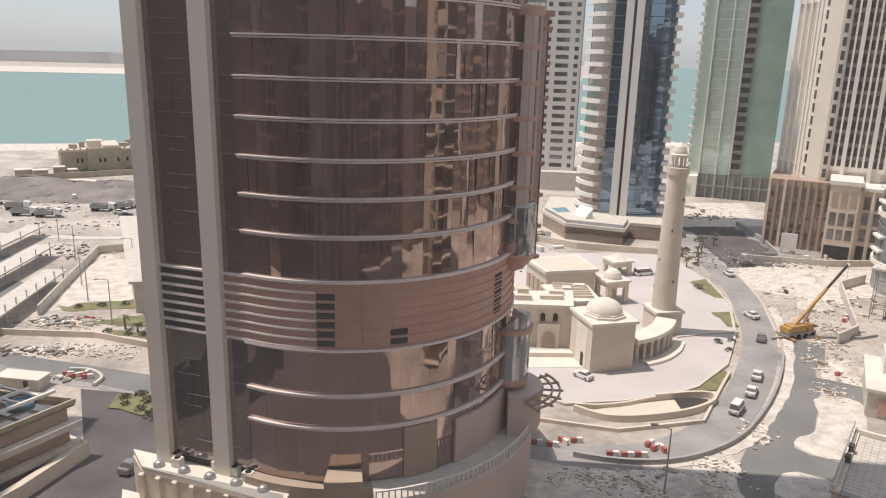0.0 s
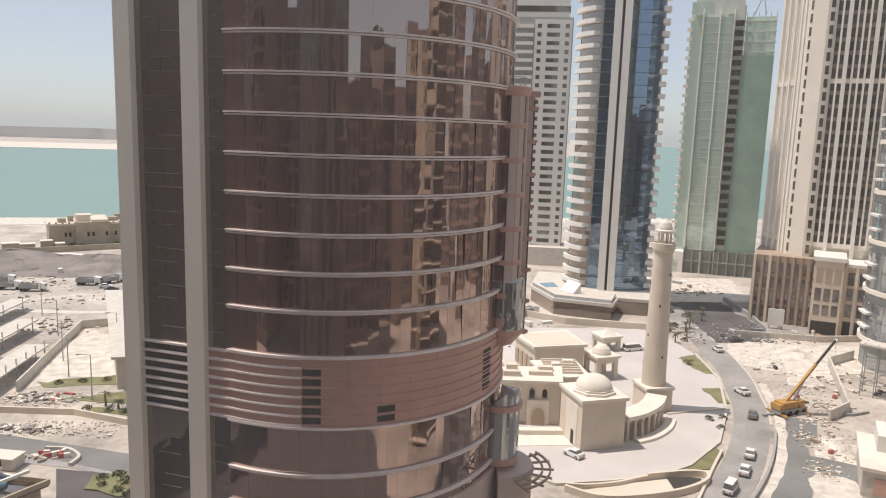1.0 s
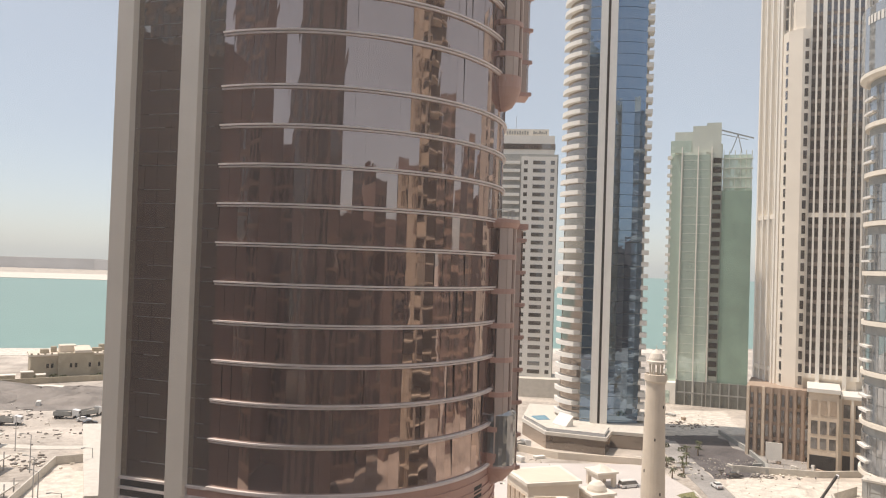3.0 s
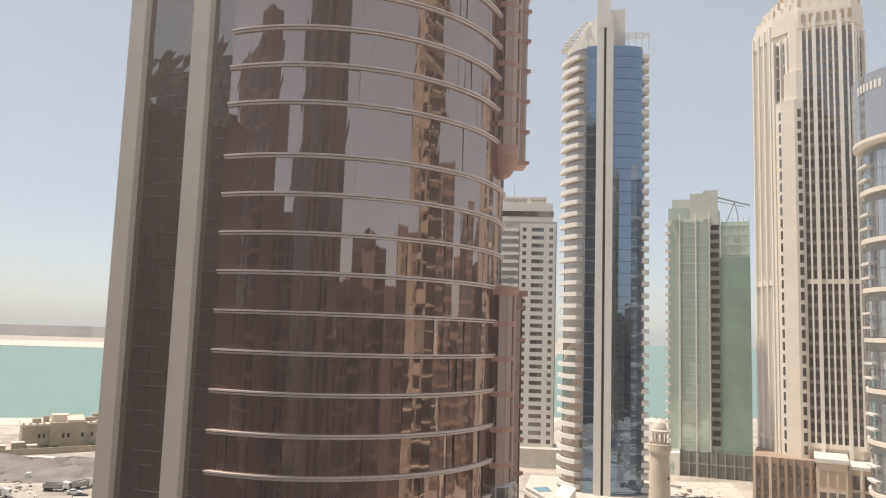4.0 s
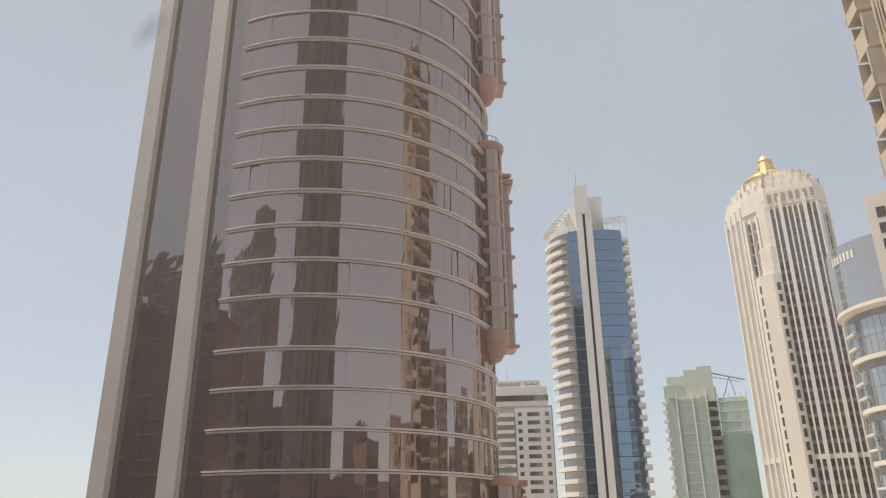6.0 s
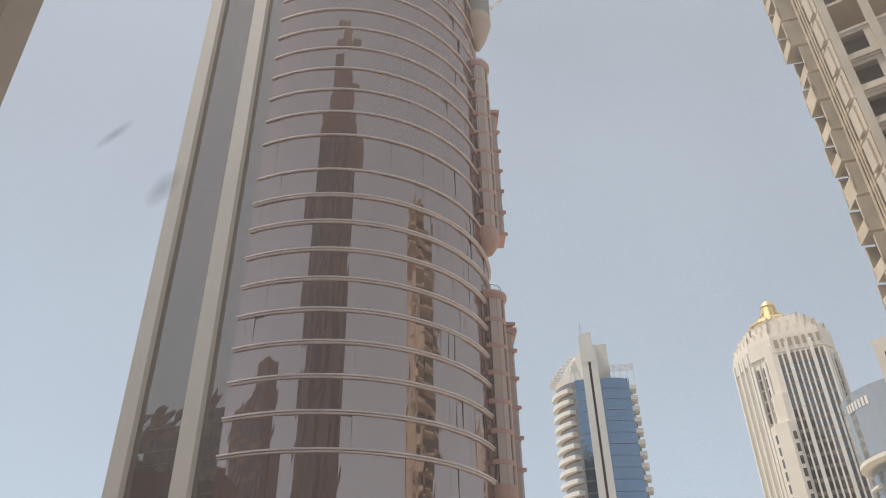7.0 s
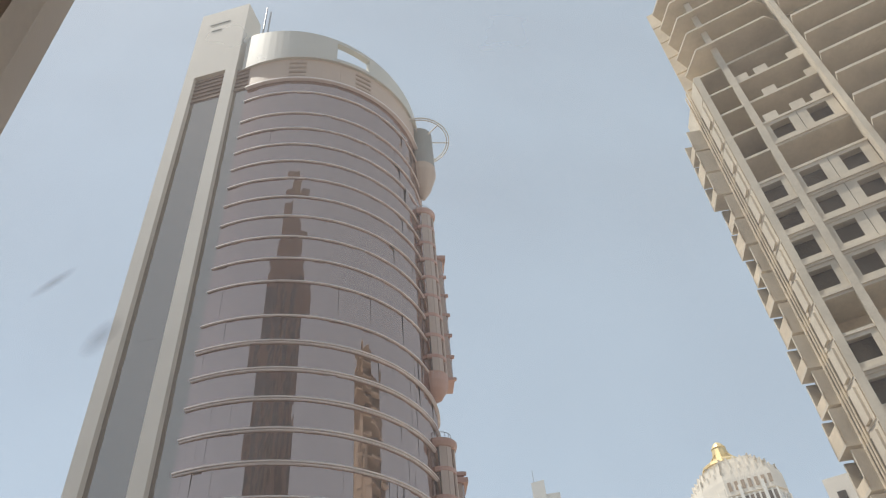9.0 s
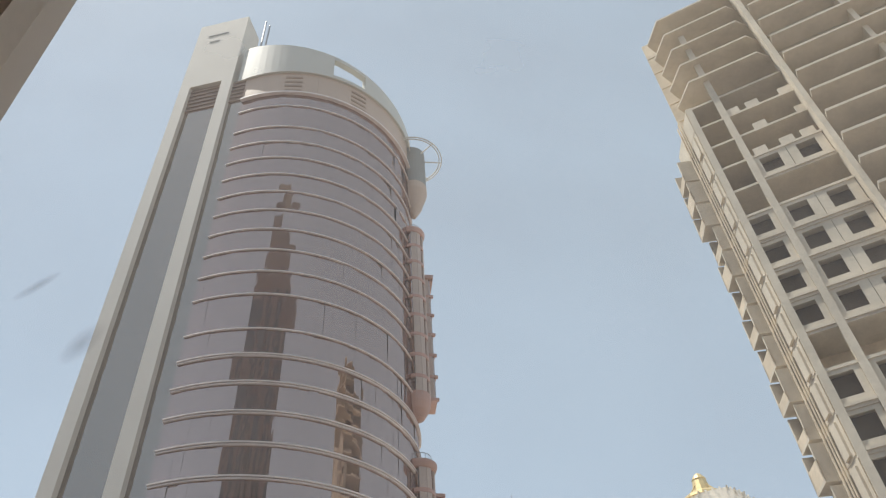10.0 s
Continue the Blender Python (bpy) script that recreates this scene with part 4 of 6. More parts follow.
for x in (10.3, 18.6, 27, 35):
    part("fin", Shape().prism([(x, -1.3), (x + 0.5, -1.3), (x + 0.6, 0.6), (x, 0.6)], 0, 136), CONCRETE, shell)
# block infill with square openings
for k in range(8, 30):
    z = base + k * FL
    if k in (23, 28):
        continue
    for i, x in enumerate((1.55, 5.0, 8.5)):
        if k == 29 and i == 0:
            continue
        lo, hi = ((0.68, 2.98), (3.67, 6.7), (6.75, 10.2))[i]
        w = Shape()
        w.box(lo, x - 0.9, 0.1, 0.28, z, z + FL - 0.28).box(x + 0.9, hi, 0.1, 0.28, z, z + FL - 0.28)
        w.box(x - 0.9, x + 0.9, 0.1, 0.28, z, z + 0.8).box(x - 0.9, x + 0.9, 0.1, 0.28, z + 2.85, z + FL - 0.28)
        part("infill_wall", w, CONCRETE, shell)
        # dark sheet set back from the hole stands for the room's shade
        part("opening", Shape().box(x - 1.2, x + 1.2, 1.3, 1.5, z, z + FL - 0.3), OPENING_SHADE, shell)
        part("sill", Shape().box(lo, hi, -0.14, 0.1, z - 0.02, z + 0.22), CONCRETE, shell)
for k, row in ((30, (4.0, 6.6, 8.6)), (31, (5.2, 9.4)), (32, (3.6, 5.6, 9.0))):
    for x in row:
        part("stub_wall", Shape().box(x, x + 1.3, 0.1, 0.35, base + k * FL, base + k * FL + 1.0), CONCRETE, shell)
# flank with stepped bays
for k in range(6, 33):
    z = base + k * FL
    part("flank_wall", Shape().prism([(-0.1, 0.1), (-2.4, 6.2), (-2.0, 6.5), (0.3, 0.4)], z, z + FL - 0.28), CONCRETE, shell)
    if k < 32:
        u = Vector((-2.3, 6.1)).normalized()
        n_ = Vector((-u.y, u.x)) * 0.8
        out = n_ * (1.9 if k > 28 else 1.15 + 0.25 * (k % 2))
        a, b, e = Vector((-0.1, 0.1)) + u * 3.9, Vector((-0.1, 0.1)) + u * 6.4, u * 0.22
        part("bay_floor", Shape().prism([tuple(a), tuple(a + out), tuple(b + out), tuple(b)], z, z + 0.25), CONCRETE, shell)
        part("bay_cheek", Shape().prism([tuple(a), tuple(a + out), tuple(a + out + e), tuple(a + e)], z + 0.25, z + 3.2), CONCRETE, shell)
        part("bay_cheek", Shape().prism([tuple(b - e), tuple(b + out - e), tuple(b + out), tuple(b)], z + 0.25, z + 3.2), CONCRETE, shell)
        part("bay_sill", Shape().prism([tuple(a + out - n_ * 0.2), tuple(a + out), tuple(b + out), tuple(b + out - n_ * 0.2)], z + 0.25, z + (1.1 if k % 3 else 1.9)), CONCRETE_BOUNCE, shell)
        c_, d_ = Vector((-0.1, 0.1)) + u * 1.75, Vector((-0.1, 0.1)) + u * 3.75
        # flat dark panels stand for shaded holes and dim the mirrored flank
        part("flank_opening", Shape().prism([tuple(c_), tuple(c_ + n_ * 0.05), tuple(d_ + n_ * 0.05), tuple(d_)], z + 0.5, z + 3.0), OPENING_SHADE, shell)
        part("bay_void", Shape().prism([tuple(a + e), tuple(a + e + n_ * 0.08), tuple(b - e + n_ * 0.08), tuple(b - e)], z + 0.25, z + 3.2), OPENING_SHADE, shell)
        a, b = Vector((-0.1, 0.1)) + u * 0.5, Vector((-0.1, 0.1)) + u * 1.6
        part("flank_panel", Shape().prism([tuple(a), tuple(a + n_ * 0.25), tuple(b + n_ * 0.25), tuple(b)], z + 0.2, z + 2.9), CONCRETE, shell)
# downpipes on the flank
u = Vector((-2.3, 6.1)).normalized()
n_ = Vector((-u.y, u.x))
for d_ in (2.2, 2.7, 3.3):
    p = Vector((-0.1, 0.1)) + u * d_ + n_ * 0.12
    part("downpipe", Shape().lathe(p.x, p.y, [(0.09, 10), (0.09, 118)], 6), CONCRETE_BOUNCE, shell)

# ---- streets and lots ----
def ragged(poly, amp=0.05):
    """Breaks the edges of a loose surface into an uneven outline."""
    out = []
    for i, p in enumerate(poly):
        p, q = Vector(p), Vector(poly[(i + 1) % len(poly)])
        n = max(2, min(10, int((q - p).length / 1.6)))
        for k in range(n):
            o = p.lerp(q, k / n)
            a = min(1.2, amp * (q - p).length)
            out.append((o.x + random.uniform(-a, a), o.y + random.uniform(-a, a)))
    return out


def ragged_line(path, amp=0.35):
    return [(x + random.uniform(-amp, amp), y + random.uniform(-amp, amp)) for x, y in path]


def lot(name, poly, material, label, category, z=0.04, base=-0.3):
    if material in (SAND_PALE, GRASS, SOIL):
        poly = ragged(poly)
    return setting(name, Shape().prism(poly, base, z), material, label, category)


ring_line = smooth([(74, 215), (71, 190), (69.6, 168), (67.5, 152), (64.8, 141), (60.6, 127), (53.0, 111), (44.6, 98.2), (37, 90), (27.5, 85.2), (17, 85.8), (6, 92), (-8, 112), (-30, 128)])
setting("road", strip(Shape(), [(x - 0.6, y + 0.3) for x, y in ring_line], 6.0, -0.2, 0.06), ROAD, "dusty grey two-lane road curving round the mosque", "road")
plaza = [(22, 186), (14, 165), (11, 140), (9, 118), (13, 104.5), (19.4, 99.4), (28, 100.8), (36, 103), (41.5, 106.5), (49.5, 115.5), (56.5, 130), (62.2, 148), (63.5, 166), (60, 188)]
lot("pavement", plaza, PLAZA, "pale paved plaza around the mosque", "plaza", 0.16)
setting("kerb_1", strip(Shape(), plaza[4:13], 0.5, -0.1, 0.42), KERB, "pale concrete kerb along the plaza", "kerb")
setting("kerb_2", strip(Shape(), [(x + 2.5, y - 0.7) for x, y in ring_line[10:32]], 0.35, -0.1, 0.22), KERB, "pale kerb along the curving road", "kerb")
lot("site_road", [(66.4, 128.6), (63.6, 123.4), (54.2, 107.4), (47.0, 95.6), (42, 88.2), (38.1, 82.3), (34.5, 76.6), (26, 62), (33, 60), (40.6, 76.4), (41.4, 78.8), (44.1, 82.3), (46.3, 82.8), (52, 79), (56, 83.4), (52.4, 85.4), (49.7, 86.7), (48.5, 88.6), (49.4, 90.4), (53.3, 93), (57.2, 99.7), (58.2, 103.3), (61.3, 105), (66, 102), (70, 107.4), (62.8, 111.4), (64, 114.4), (68.5, 120), (71.7, 126.4)], ASPHALT,
    "grey unfinished road through the building site", "road", 0.05)
lot("yard", [(66, 262), (110, 262), (104, 226), (92.5, 224), (74, 222), (66, 226)], SAND_PALE, "pale sandy yard before the green tower", "yard", 0.03)
# the dark asphalt tone also carries the shadow lying across the yard
lot("yard", ragged([(74.3, 222), (92.2, 223.2), (90.6, 188.1), (82.5, 176.5), (73.5, 177.3), (72.5, 196)]), DARK_ROAD, "churned asphalt yard between the towers, darkened by shadow tone", "yard", 0.035)
setting("yard_wall", strip(Shape(), [(94, 226), (93.2, 206), (90.5, 188), (88, 182)], 0.7, 0, 1.3), GREY, "grey concrete wall beside the dark yard", "wall")
lot("yard", [(91.5, 223), (104, 224), (108, 190), (91, 184)], ROAD, "dusty grey yard in front of the stone tower", "yard", 0.03)
lot("sand_lot", [(76, 178), (110, 176), (104, 160), (86, 150), (71, 158), (73, 170)], SAND_PALE, "pale sandy building plot", "lot", 0.06)
lot("sand_lot", smooth([(58.2, 102.8), (60.6, 104.5), (65, 102.5), (62, 95), (58, 89), (53, 85.6), (49.9, 86.9), (48.8, 89), (50.2, 91.2), (53.4, 93), (57, 99)], 3), SAND_PALE, "pale sand island in the site road", "lot", 0.12)
lot("sand_lot", smooth([(41, 77.4), (42, 79.6), (44, 81.9), (46.2, 82.3), (49.6, 80.3), (52, 76), (46, 70)], 3), SAND_PALE, "pale sand island in the site road", "lot", 0.12)
lot("sand_lot", [(64, 113), (69.2, 119.5), (74, 118), (72.4, 110), (68.5, 108.2), (63.4, 110.9)], SAND_PALE, "rubble-strewn sand beside the site road", "lot", 0.12)
lot("side_street", [(-110, 118), (-69.5, 111.5), (-53, 108.6), (-42, 105), (-25, 100), (-25, 92), (-42, 99), (-52, 101.5), (-62, 103), (-110, 108)], ROAD, "grey street beside the tower", "road", 0.05)
lot("access_road", [(-53, 101), (-42, 99.5), (-30, 96), (-26, 60), (-40, 52), (-62, 52), (-50, 78), (-44.5, 84)], DARK_ROAD, "dark shade-toned asphalt access road at the tower's foot", "road", 0.06)
lot("front_street", [(-40, 60), (24, 60), (34, 76), (20, 78), (13, 66), (-12, 62), (-30, 66)], SAND_PALE, "pale dusty ground in front of the tower", "ground", 0.045)
lot("sand_lot", [(11, 74), (36.5, 75), (40, 87.5), (34, 83.6), (27, 81.6), (17, 82.6), (11, 86)], SAND_PALE, "pale rubble-strewn sand beside the curving road", "lot", 0.055)
lot("side_lane", [(-110, 124), (-72.4, 113.8), (-44.7, 106.4), (-26, 101), (-26, 94.5), (-42, 99.5), (-69.7, 109.1), (-110, 119)], ASPHALT, "grey asphalt lane past the tower", "road", 0.075)
# unseen ground, kept dark for the shade mirrored in the tower glass
lot("front_yard", [(-60, 60), (16, 60), (20, -60), (-80, -60)], DARK_ROAD, "unseen dark asphalt yard below the window", "road", 0.03)
lot("waste_ground", [(-172, 274), (-113, 276), (-96, 236), (-128, 232), (-176, 246)], SOIL, "grey churned waste ground", "ground", 0.05)
lot("shore_track", smooth([(-200, 262), (-155, 263), (-136.7, 271), (-111.8, 266.5), (-80, 262), (-80, 268), (-111.8, 273), (-136.7, 278), (-155, 269.5), (-200, 268)], 2), LIME_ROOF, "white compacted track before the shore house", "track", 0.08)
lot("shore_track", [(-150, 187), (-112.6, 189), (-93.7, 188), (-80, 190), (-80, 193), (-93.7, 191.5), (-112.6, 193), (-150, 191)], KERB, "pale graded track across the waste ground", "track", 0.08)
lot("sand_lot", [(-79, 152), (-83, 175), (-62, 162), (-59, 143), (-75, 134)], SAND_PALE, "fenced pinkish sand plot", "lot", 0.05)
lot("lawn", [(-66, 128), (-56, 133.5), (-47, 131), (-48, 126.5), (-58, 127)], GRASS, "patch of green lawn beside a path", "lawn", 0.10)
lot("lawn", [(-59.5, 124.5), (-48, 123.5), (-47.5, 120.6), (-57, 122.6)], GRASS, "strip of dry grass and shrubs", "lawn", 0.12)
lot("lawn", [(-74, 136.6), (-58, 143), (-47, 140), (-48, 136), (-60, 136.5), (-72, 134)], GRASS, "strip of dry grass along a wall", "lawn", 0.09)
lot("lawn", [(-46.5, 99), (-38.5, 100.5), (-36.5, 96), (-41, 93), (-46, 95)], GRASS, "planted traffic island with low shrubs", "lawn", 0.3)
lot("lawn", [(63.4, 166), (58, 163), (60.5, 152), (63.0, 151)], GRASS, "dry lawn at the plaza edge", "lawn", 0.2)
lot("lawn", [(60.8, 143), (56.4, 142), (56.6, 134), (58.6, 134)], GRASS, "dry lawn at the plaza edge", "lawn", 0.2)
lot("lawn", [(48.4, 113.5), (41.8, 107.5), (38.5, 104.8), (44.5, 105.4), (48.5, 110.5)], GRASS, "small green lawn beside the ramp", "lawn", 0.2)
strips = Shape()
for k in range(3):
    x = -85.6 - 12.6 * k
    strips.prism([(x - 3.6, 118), (x + 3.2, 118), (x + 0.6, 150 + 20 * k), (x - 6.2, 152 + 20 * k)], -0.2, 0.06)
setting("parking_aisle", strips, ASPHALT, "grey parking aisles between pale shade roofs", "road")

shoulder = [(x + 4.0, y - 1.5) for x, y in ring_line[20:58]]
setting("shoulder", strip(Shape(), ragged_line(shoulder), 1.7, -0.1, 0.09), SAND_PALE, "pale sandy road shoulder", "shoulder")
setting("road_barrier_wall", strip(Shape(), [(x + 2.9, y - 1.3) for x, y in ring_line[32:62]], 0.4, 0, 0.8), GREY, "low grey concrete barrier beside the road", "barrier")

# sunken ramp with curved pale walls
ramp = thing("ramp", "curved pale stone walls of an underground car-park ramp", "ramp")
outer = smooth([(20.4, 97.6), (24.6, 95.0), (30, 95.2), (36.8, 97.2), (41.5, 100.2), (42.6, 102.6), (40.4, 103.2), (36, 102.4), (33.4, 101.8)])
part("outer_wall", strip(Shape(), outer, 0.45, 0, 1.05), LIME, ramp)
part("inner_wall", strip(Shape(), smooth([(20.8, 98.8), (24, 98.6), (28.4, 99.6), (32, 101.2), (34.6, 102.2)]), 0.4, 0, 0.75), LIME, ramp)
part("ramp_floor", Shape().prism([(22.5, 97.6), (26, 96.4), (31, 97.0), (36.4, 98.6), (36.4, 101.8), (31, 100.4), (26, 98.8)], 0.1, 0.19), LIME, ramp)
# flat dark patch stands for the deep shade inside the mouth
part("tunnel_floor", Shape().prism([(36.4, 98.7), (38.8, 99.4), (41.2, 100.9), (41.6, 102.2), (40, 102.6), (36.4, 102.2)], 0.1, 0.2), SHADE_DARK, ramp, "dark floor patch for the shade in the ramp's mouth")
setting("boundary_wall", strip(Shape(), [(14, 94.6), (22, 92.6), (25.5, 91.8), (33, 93.6), (38.5, 95.0), (44.6, 105.4), (48.6, 112)], 0.4, 0, 0.55), LIME, "low pale boundary wall along the road", "wall")

# ---- mosque ----
mosque = thing("mosque", "sand-coloured stone mosque with low domes", "mosque")
ax, ay = Vector((0.967, 0.254)), Vector((-0.254, 0.967))


def quad_at(o, w, d, ex=ax, ey=ay):
    o = Vector(o)
    return [tuple(o), tuple(o + ex * w), tuple(o + ex * w + ey * d), tuple(o + ey * d)]


def frame_at(o, e=ax):
    return pose(o[0], o[1], 0, 0, 0, math.degrees(math.atan2(e.y, e.x)))


CUBE = (25.2, 110.8)
at = frame_at(CUBE)
part("prayer_cube", Shape().box(0, 7.7, 0, 8.0, 0, 8.2), LIME, mosque, at=at)
part("cornice", Shape().box(-0.35, 8.05, -0.35, 8.35, 8.2, 8.7), LIME_ROOF, mosque, at=at)
part("dome_base", Shape().lathe(3.85, 4.0, [(3.7, 8.7), (3.7, 9.1), (3.3, 9.1), (3.3, 9.4)], 8), LIME_ROOF, mosque, at=at)
part("dome", Shape().lathe(3.85, 4.0, [(3.0 * math.cos(a), 9.4 + 2.1 * math.sin(a)) for a in [i * math.pi / 20 for i in range(10)]] + [(0.05, 11.5)], 28), LIME_ROOF, mosque, at=at)
part("niche", Shape().prism([(-0.06, 1.6), (0.1, 1.6), (0.1, 5.6), (-0.06, 5.6)], 0.4, 7.2), LIME_ROOF, mosque, at=at)
part("door", Shape().box(-0.12, 0.1, 2.6, 3.5, 0.2, 2.6), SHADE_DARK, mosque, at=at)
arch = Shape()
for k in range(9):
    a = math.pi * k / 8
    arch.beam((4.2 + 1.2 * math.cos(a), -0.03, 4.4 + 1.3 * math.sin(a)), (4.2 + 1.2 * math.cos(a + 0.4), -0.03, 4.4 + 1.3 * math.sin(a + 0.4)), 0.12)
part("blind_arch", arch, LIME_ROOF, mosque, at=at)
part("entrance_block", Shape().prism([(15.8, 122), (23.6, 121.5), (24.8, 129.5), (13.6, 128)], 0, 7.6), LIME, mosque)
part("roof", Shape().prism([(13.2, 121.4), (23.9, 121.1), (25.2, 130), (13.0, 128.6)], 7.6, 8.1), LIME_ROOF, mosque)
part("portal", Shape().box(17.9, 21.7, 121.2, 122, 0, 4.6), LIME_ROOF, mosque)
def pointed(x, y, w, h, rise, depth=0.16):
    """A pointed-arch panel on a wall that faces the street; the springing stands at h."""
    side = [(x - w, 0.1), (x - w, h), (x - w * 0.82, h + rise * 0.55), (x - w * 0.45, h + rise * 0.85), (x, h + rise)]
    line = side + [(2 * x - a, b) for a, b in side[-2::-1]]
    out, n = Shape(), len(line)
    out.v = [(a, y, b) for a, b in line] + [(a, y - depth, b) for a, b in line]
    out.f = [tuple(range(n)), tuple(range(2 * n - 1, n - 1, -1))] + [(i, (i + 1) % n, n + (i + 1) % n, n + i) for i in range(n)]
    return out


part("portal_recess", pointed(19.8, 121.25, 1.5, 2.2, 1.8), LIME, mosque)
part("portal_door", pointed(19.8, 121.15, 1.15, 1.9, 1.5), TAN, mosque)
part("plinth", Shape().prism([(14.0, 116.6), (24.8, 117.0), (24.8, 118.4), (14.0, 118.0)], 0.1, 1.0), LIME_ROOF, mosque)
part("forecourt", Shape().prism([(13.0, 112.0), (24.6, 113.0), (24.8, 117.0), (13.6, 116.6)], 0.1, 0.24), LIME_ROOF, mosque)
for x, y, w, d, h in ((13.8, 123.4, 3.0, 1.2, 0.9), (18.4, 124.2, 4.2, 1.0, 0.7), (14.6, 126.2, 2.0, 1.6, 1.2), (20.4, 126.6, 2.6, 1.4, 0.8)):
    part("roof_upstand", Shape().box(x, x + w, y, y + d, 8.1, 8.1 + h), LIME, mosque)
for x, y, w, d, h in ((9.6, 130, 2.4, 2.2, 1.4), (12.4, 134, 2.4, 1.6, 1.0), (10.0, 138.4, 3.4, 2.0, 1.7), (24.2, 134.4, 1.6, 1.4, 1.0), (26.8, 137.2, 2.0, 1.2, 0.8)):
    part("roof_box", Shape().box(x, x + w, y, y + d, 5.2, 6.1 + h), LIME_ROOF, mosque)
for x in (18.7, 20.9):
    part("arched_window", pointed(x, 121.7, 0.42, 1.1, 0.5), SHADE_DARK, mosque, at=pose(0, 0, 4.9))
part("long_wing", Shape().prism([(22.8, 129), (30.5, 131), (29.5, 140.5), (21, 139)], 0, 5.6), LIME, mosque)
part("roof", Shape().prism([(22.4, 128.6), (30.9, 130.6), (29.8, 141), (20.6, 139.4)], 5.6, 6.1), LIME_ROOF, mosque)
part("west_wing", Shape().prism([(9, 124), (15, 123), (16, 143), (9, 143)], 0, 5.2), LIME, mosque)
for k in range(6):
    part("roof_parapet", Shape().box(22.8, 29.6, 131.5 + 1.5 * k, 131.8 + 1.5 * k, 6.1, 6.6), LIME, mosque)
for k in range(7):
    part("roof_parapet", Shape().box(9.4, 15.4, 124.6 + 2.4 * k, 124.9 + 2.4 * k, 5.2, 5.8), LIME_ROOF, mosque)
part("hall", Shape().prism([(22.6, 145.3), (33.2, 148.0), (31.0, 158.4), (19.6, 154.8)], 0, 6.6), LIME, mosque)
part("hall_cornice", Shape().prism([(22.2, 144.8), (33.8, 147.7), (31.4, 159.0), (19.0, 155.2)], 6.6, 7.2), LIME_ROOF, mosque)
part("hall_roof", Shape().prism([(22.9, 145.8), (32.9, 148.3), (30.8, 157.8), (20.1, 154.4)], 7.2, 7.25), LIME, mosque)
for k in range(4):
    u = 0.15 + 0.22 * k
    x, y = 22.5 - 2.95 * u, 145.2 + 9.5 * u
    part("hall_window", Shape().prism([(x - 0.15, y), (x + 0.2, y), (x - 0.2, y + 1.3), (x - 0.55, y + 1.3)], 1.4, 4.4), TAN, mosque)


def kiosk(x, y, w, h, label, dome):
    k = thing("domed_pavilion", label, "pavilion", pose(x, y, 0.1, 0, 0, 20), group="mosque pavilions")
    for sx in (-1, 1):
        for sy in (-1, 1):
            part("pier", Shape().box(sx * w - 0.45, sx * w + 0.45, sy * w - 0.45, sy * w + 0.45, 0, h), LIME, k)
        part("arch_beam", Shape().box(-w, w, sx * w - 0.35, sx * w + 0.35, h - 1.1, h), LIME, k)
        part("arch_beam", Shape().box(sx * w - 0.34, sx * w + 0.34, -w, w, h - 1.1, h), LIME, k)
    part("roof", Shape().box(-w - 0.8, w + 0.8, -w - 0.8, w + 0.8, h, h + 0.45), LIME_ROOF, k)
    r = w * 0.95
    if dome:
        part("dome", Shape().lathe(0, 0, [(r, h + 0.45), (r * 0.98, h + 0.9), (r * 0.8, h + 1.7), (r * 0.45, h + 2.3), (0.05, h + 2.5)], 20), LIME_ROOF, k)
    else:
        part("hipped_roof", Shape().lathe(0, 0, [(w + 0.6, h + 0.45), (w * 0.5, h + 1.3), (0.05, h + 1.7)], 8), LIME_ROOF, k)


kiosk(37.0, 148.6, 2.1, 4.6, "open stone pavilion under a low pale dome", True)
kiosk(43.0, 169.0, 2.0, 3.2, "open stone pavilion under a hipped pale roof", False)

arcade = thing("arcade", "curved arcade of pale columns between cube and minaret", "arcade")
path = smooth([(33.0, 116.4), (36.6, 118.6), (40.0, 122.4), (42.0, 126.4)], 5)
part("roof", strip(Shape(), path, 3.6, 3.7, 4.4), LIME_ROOF, arcade)
part("back_wall", strip(Shape(), [(x - 1.2, y + 1.2) for x, y in path], 0.4, 0, 3.7), LIME, arcade)
part("step", strip(Shape(), [(x + 2.4, y - 1.6) for x, y in path], 1.8, 0, 0.6), LIME_ROOF, arcade)
for i in range(0, len(path), 2):
    x, y = path[i]
    part("column", Shape().lathe(x + 1.0, y - 1.0, [(0.36, 0), (0.36, 0.3), (0.27, 0.4), (0.25, 3.2), (0.38, 3.5), (0.38, 3.7)], 10), LIME, arcade)

minaret = thing("minaret", "tall round sand-coloured minaret with a domed lantern", "minaret", pose(42.7, 131.0, 0, 0, 0, 12))
part("base_block", Shape().box(-2.6, 2.6, -2.6, 2.6, 0, 4.4), LIME, minaret)
part("base_cap", Shape().box(-2.9, 2.9, -2.9, 2.9, 4.4, 4.9), LIME_ROOF, minaret)
part("shaft", Shape().lathe(0, 0, [(2.2, 4.9), (2.05, 14), (1.85, 22), (1.65, 29.6)], 24), LIME, minaret)
part("gallery", Shape().lathe(0, 0, [(1.65, 29.4), (1.75, 30.0), (2.0, 30.3), (2.0, 31.4), (1.85, 31.5), (1.85, 30.8), (0.1, 30.8)], 24), LIME, minaret)
for k in range(8):
    a = math.pi * k / 4
    part("lantern_column", Shape().lathe(1.15 * math.cos(a), 1.15 * math.sin(a), [(0.2, 30.8), (0.15, 31.2), (0.15, 33.2), (0.22, 33.4)], 8), LIME_ROOF, minaret)
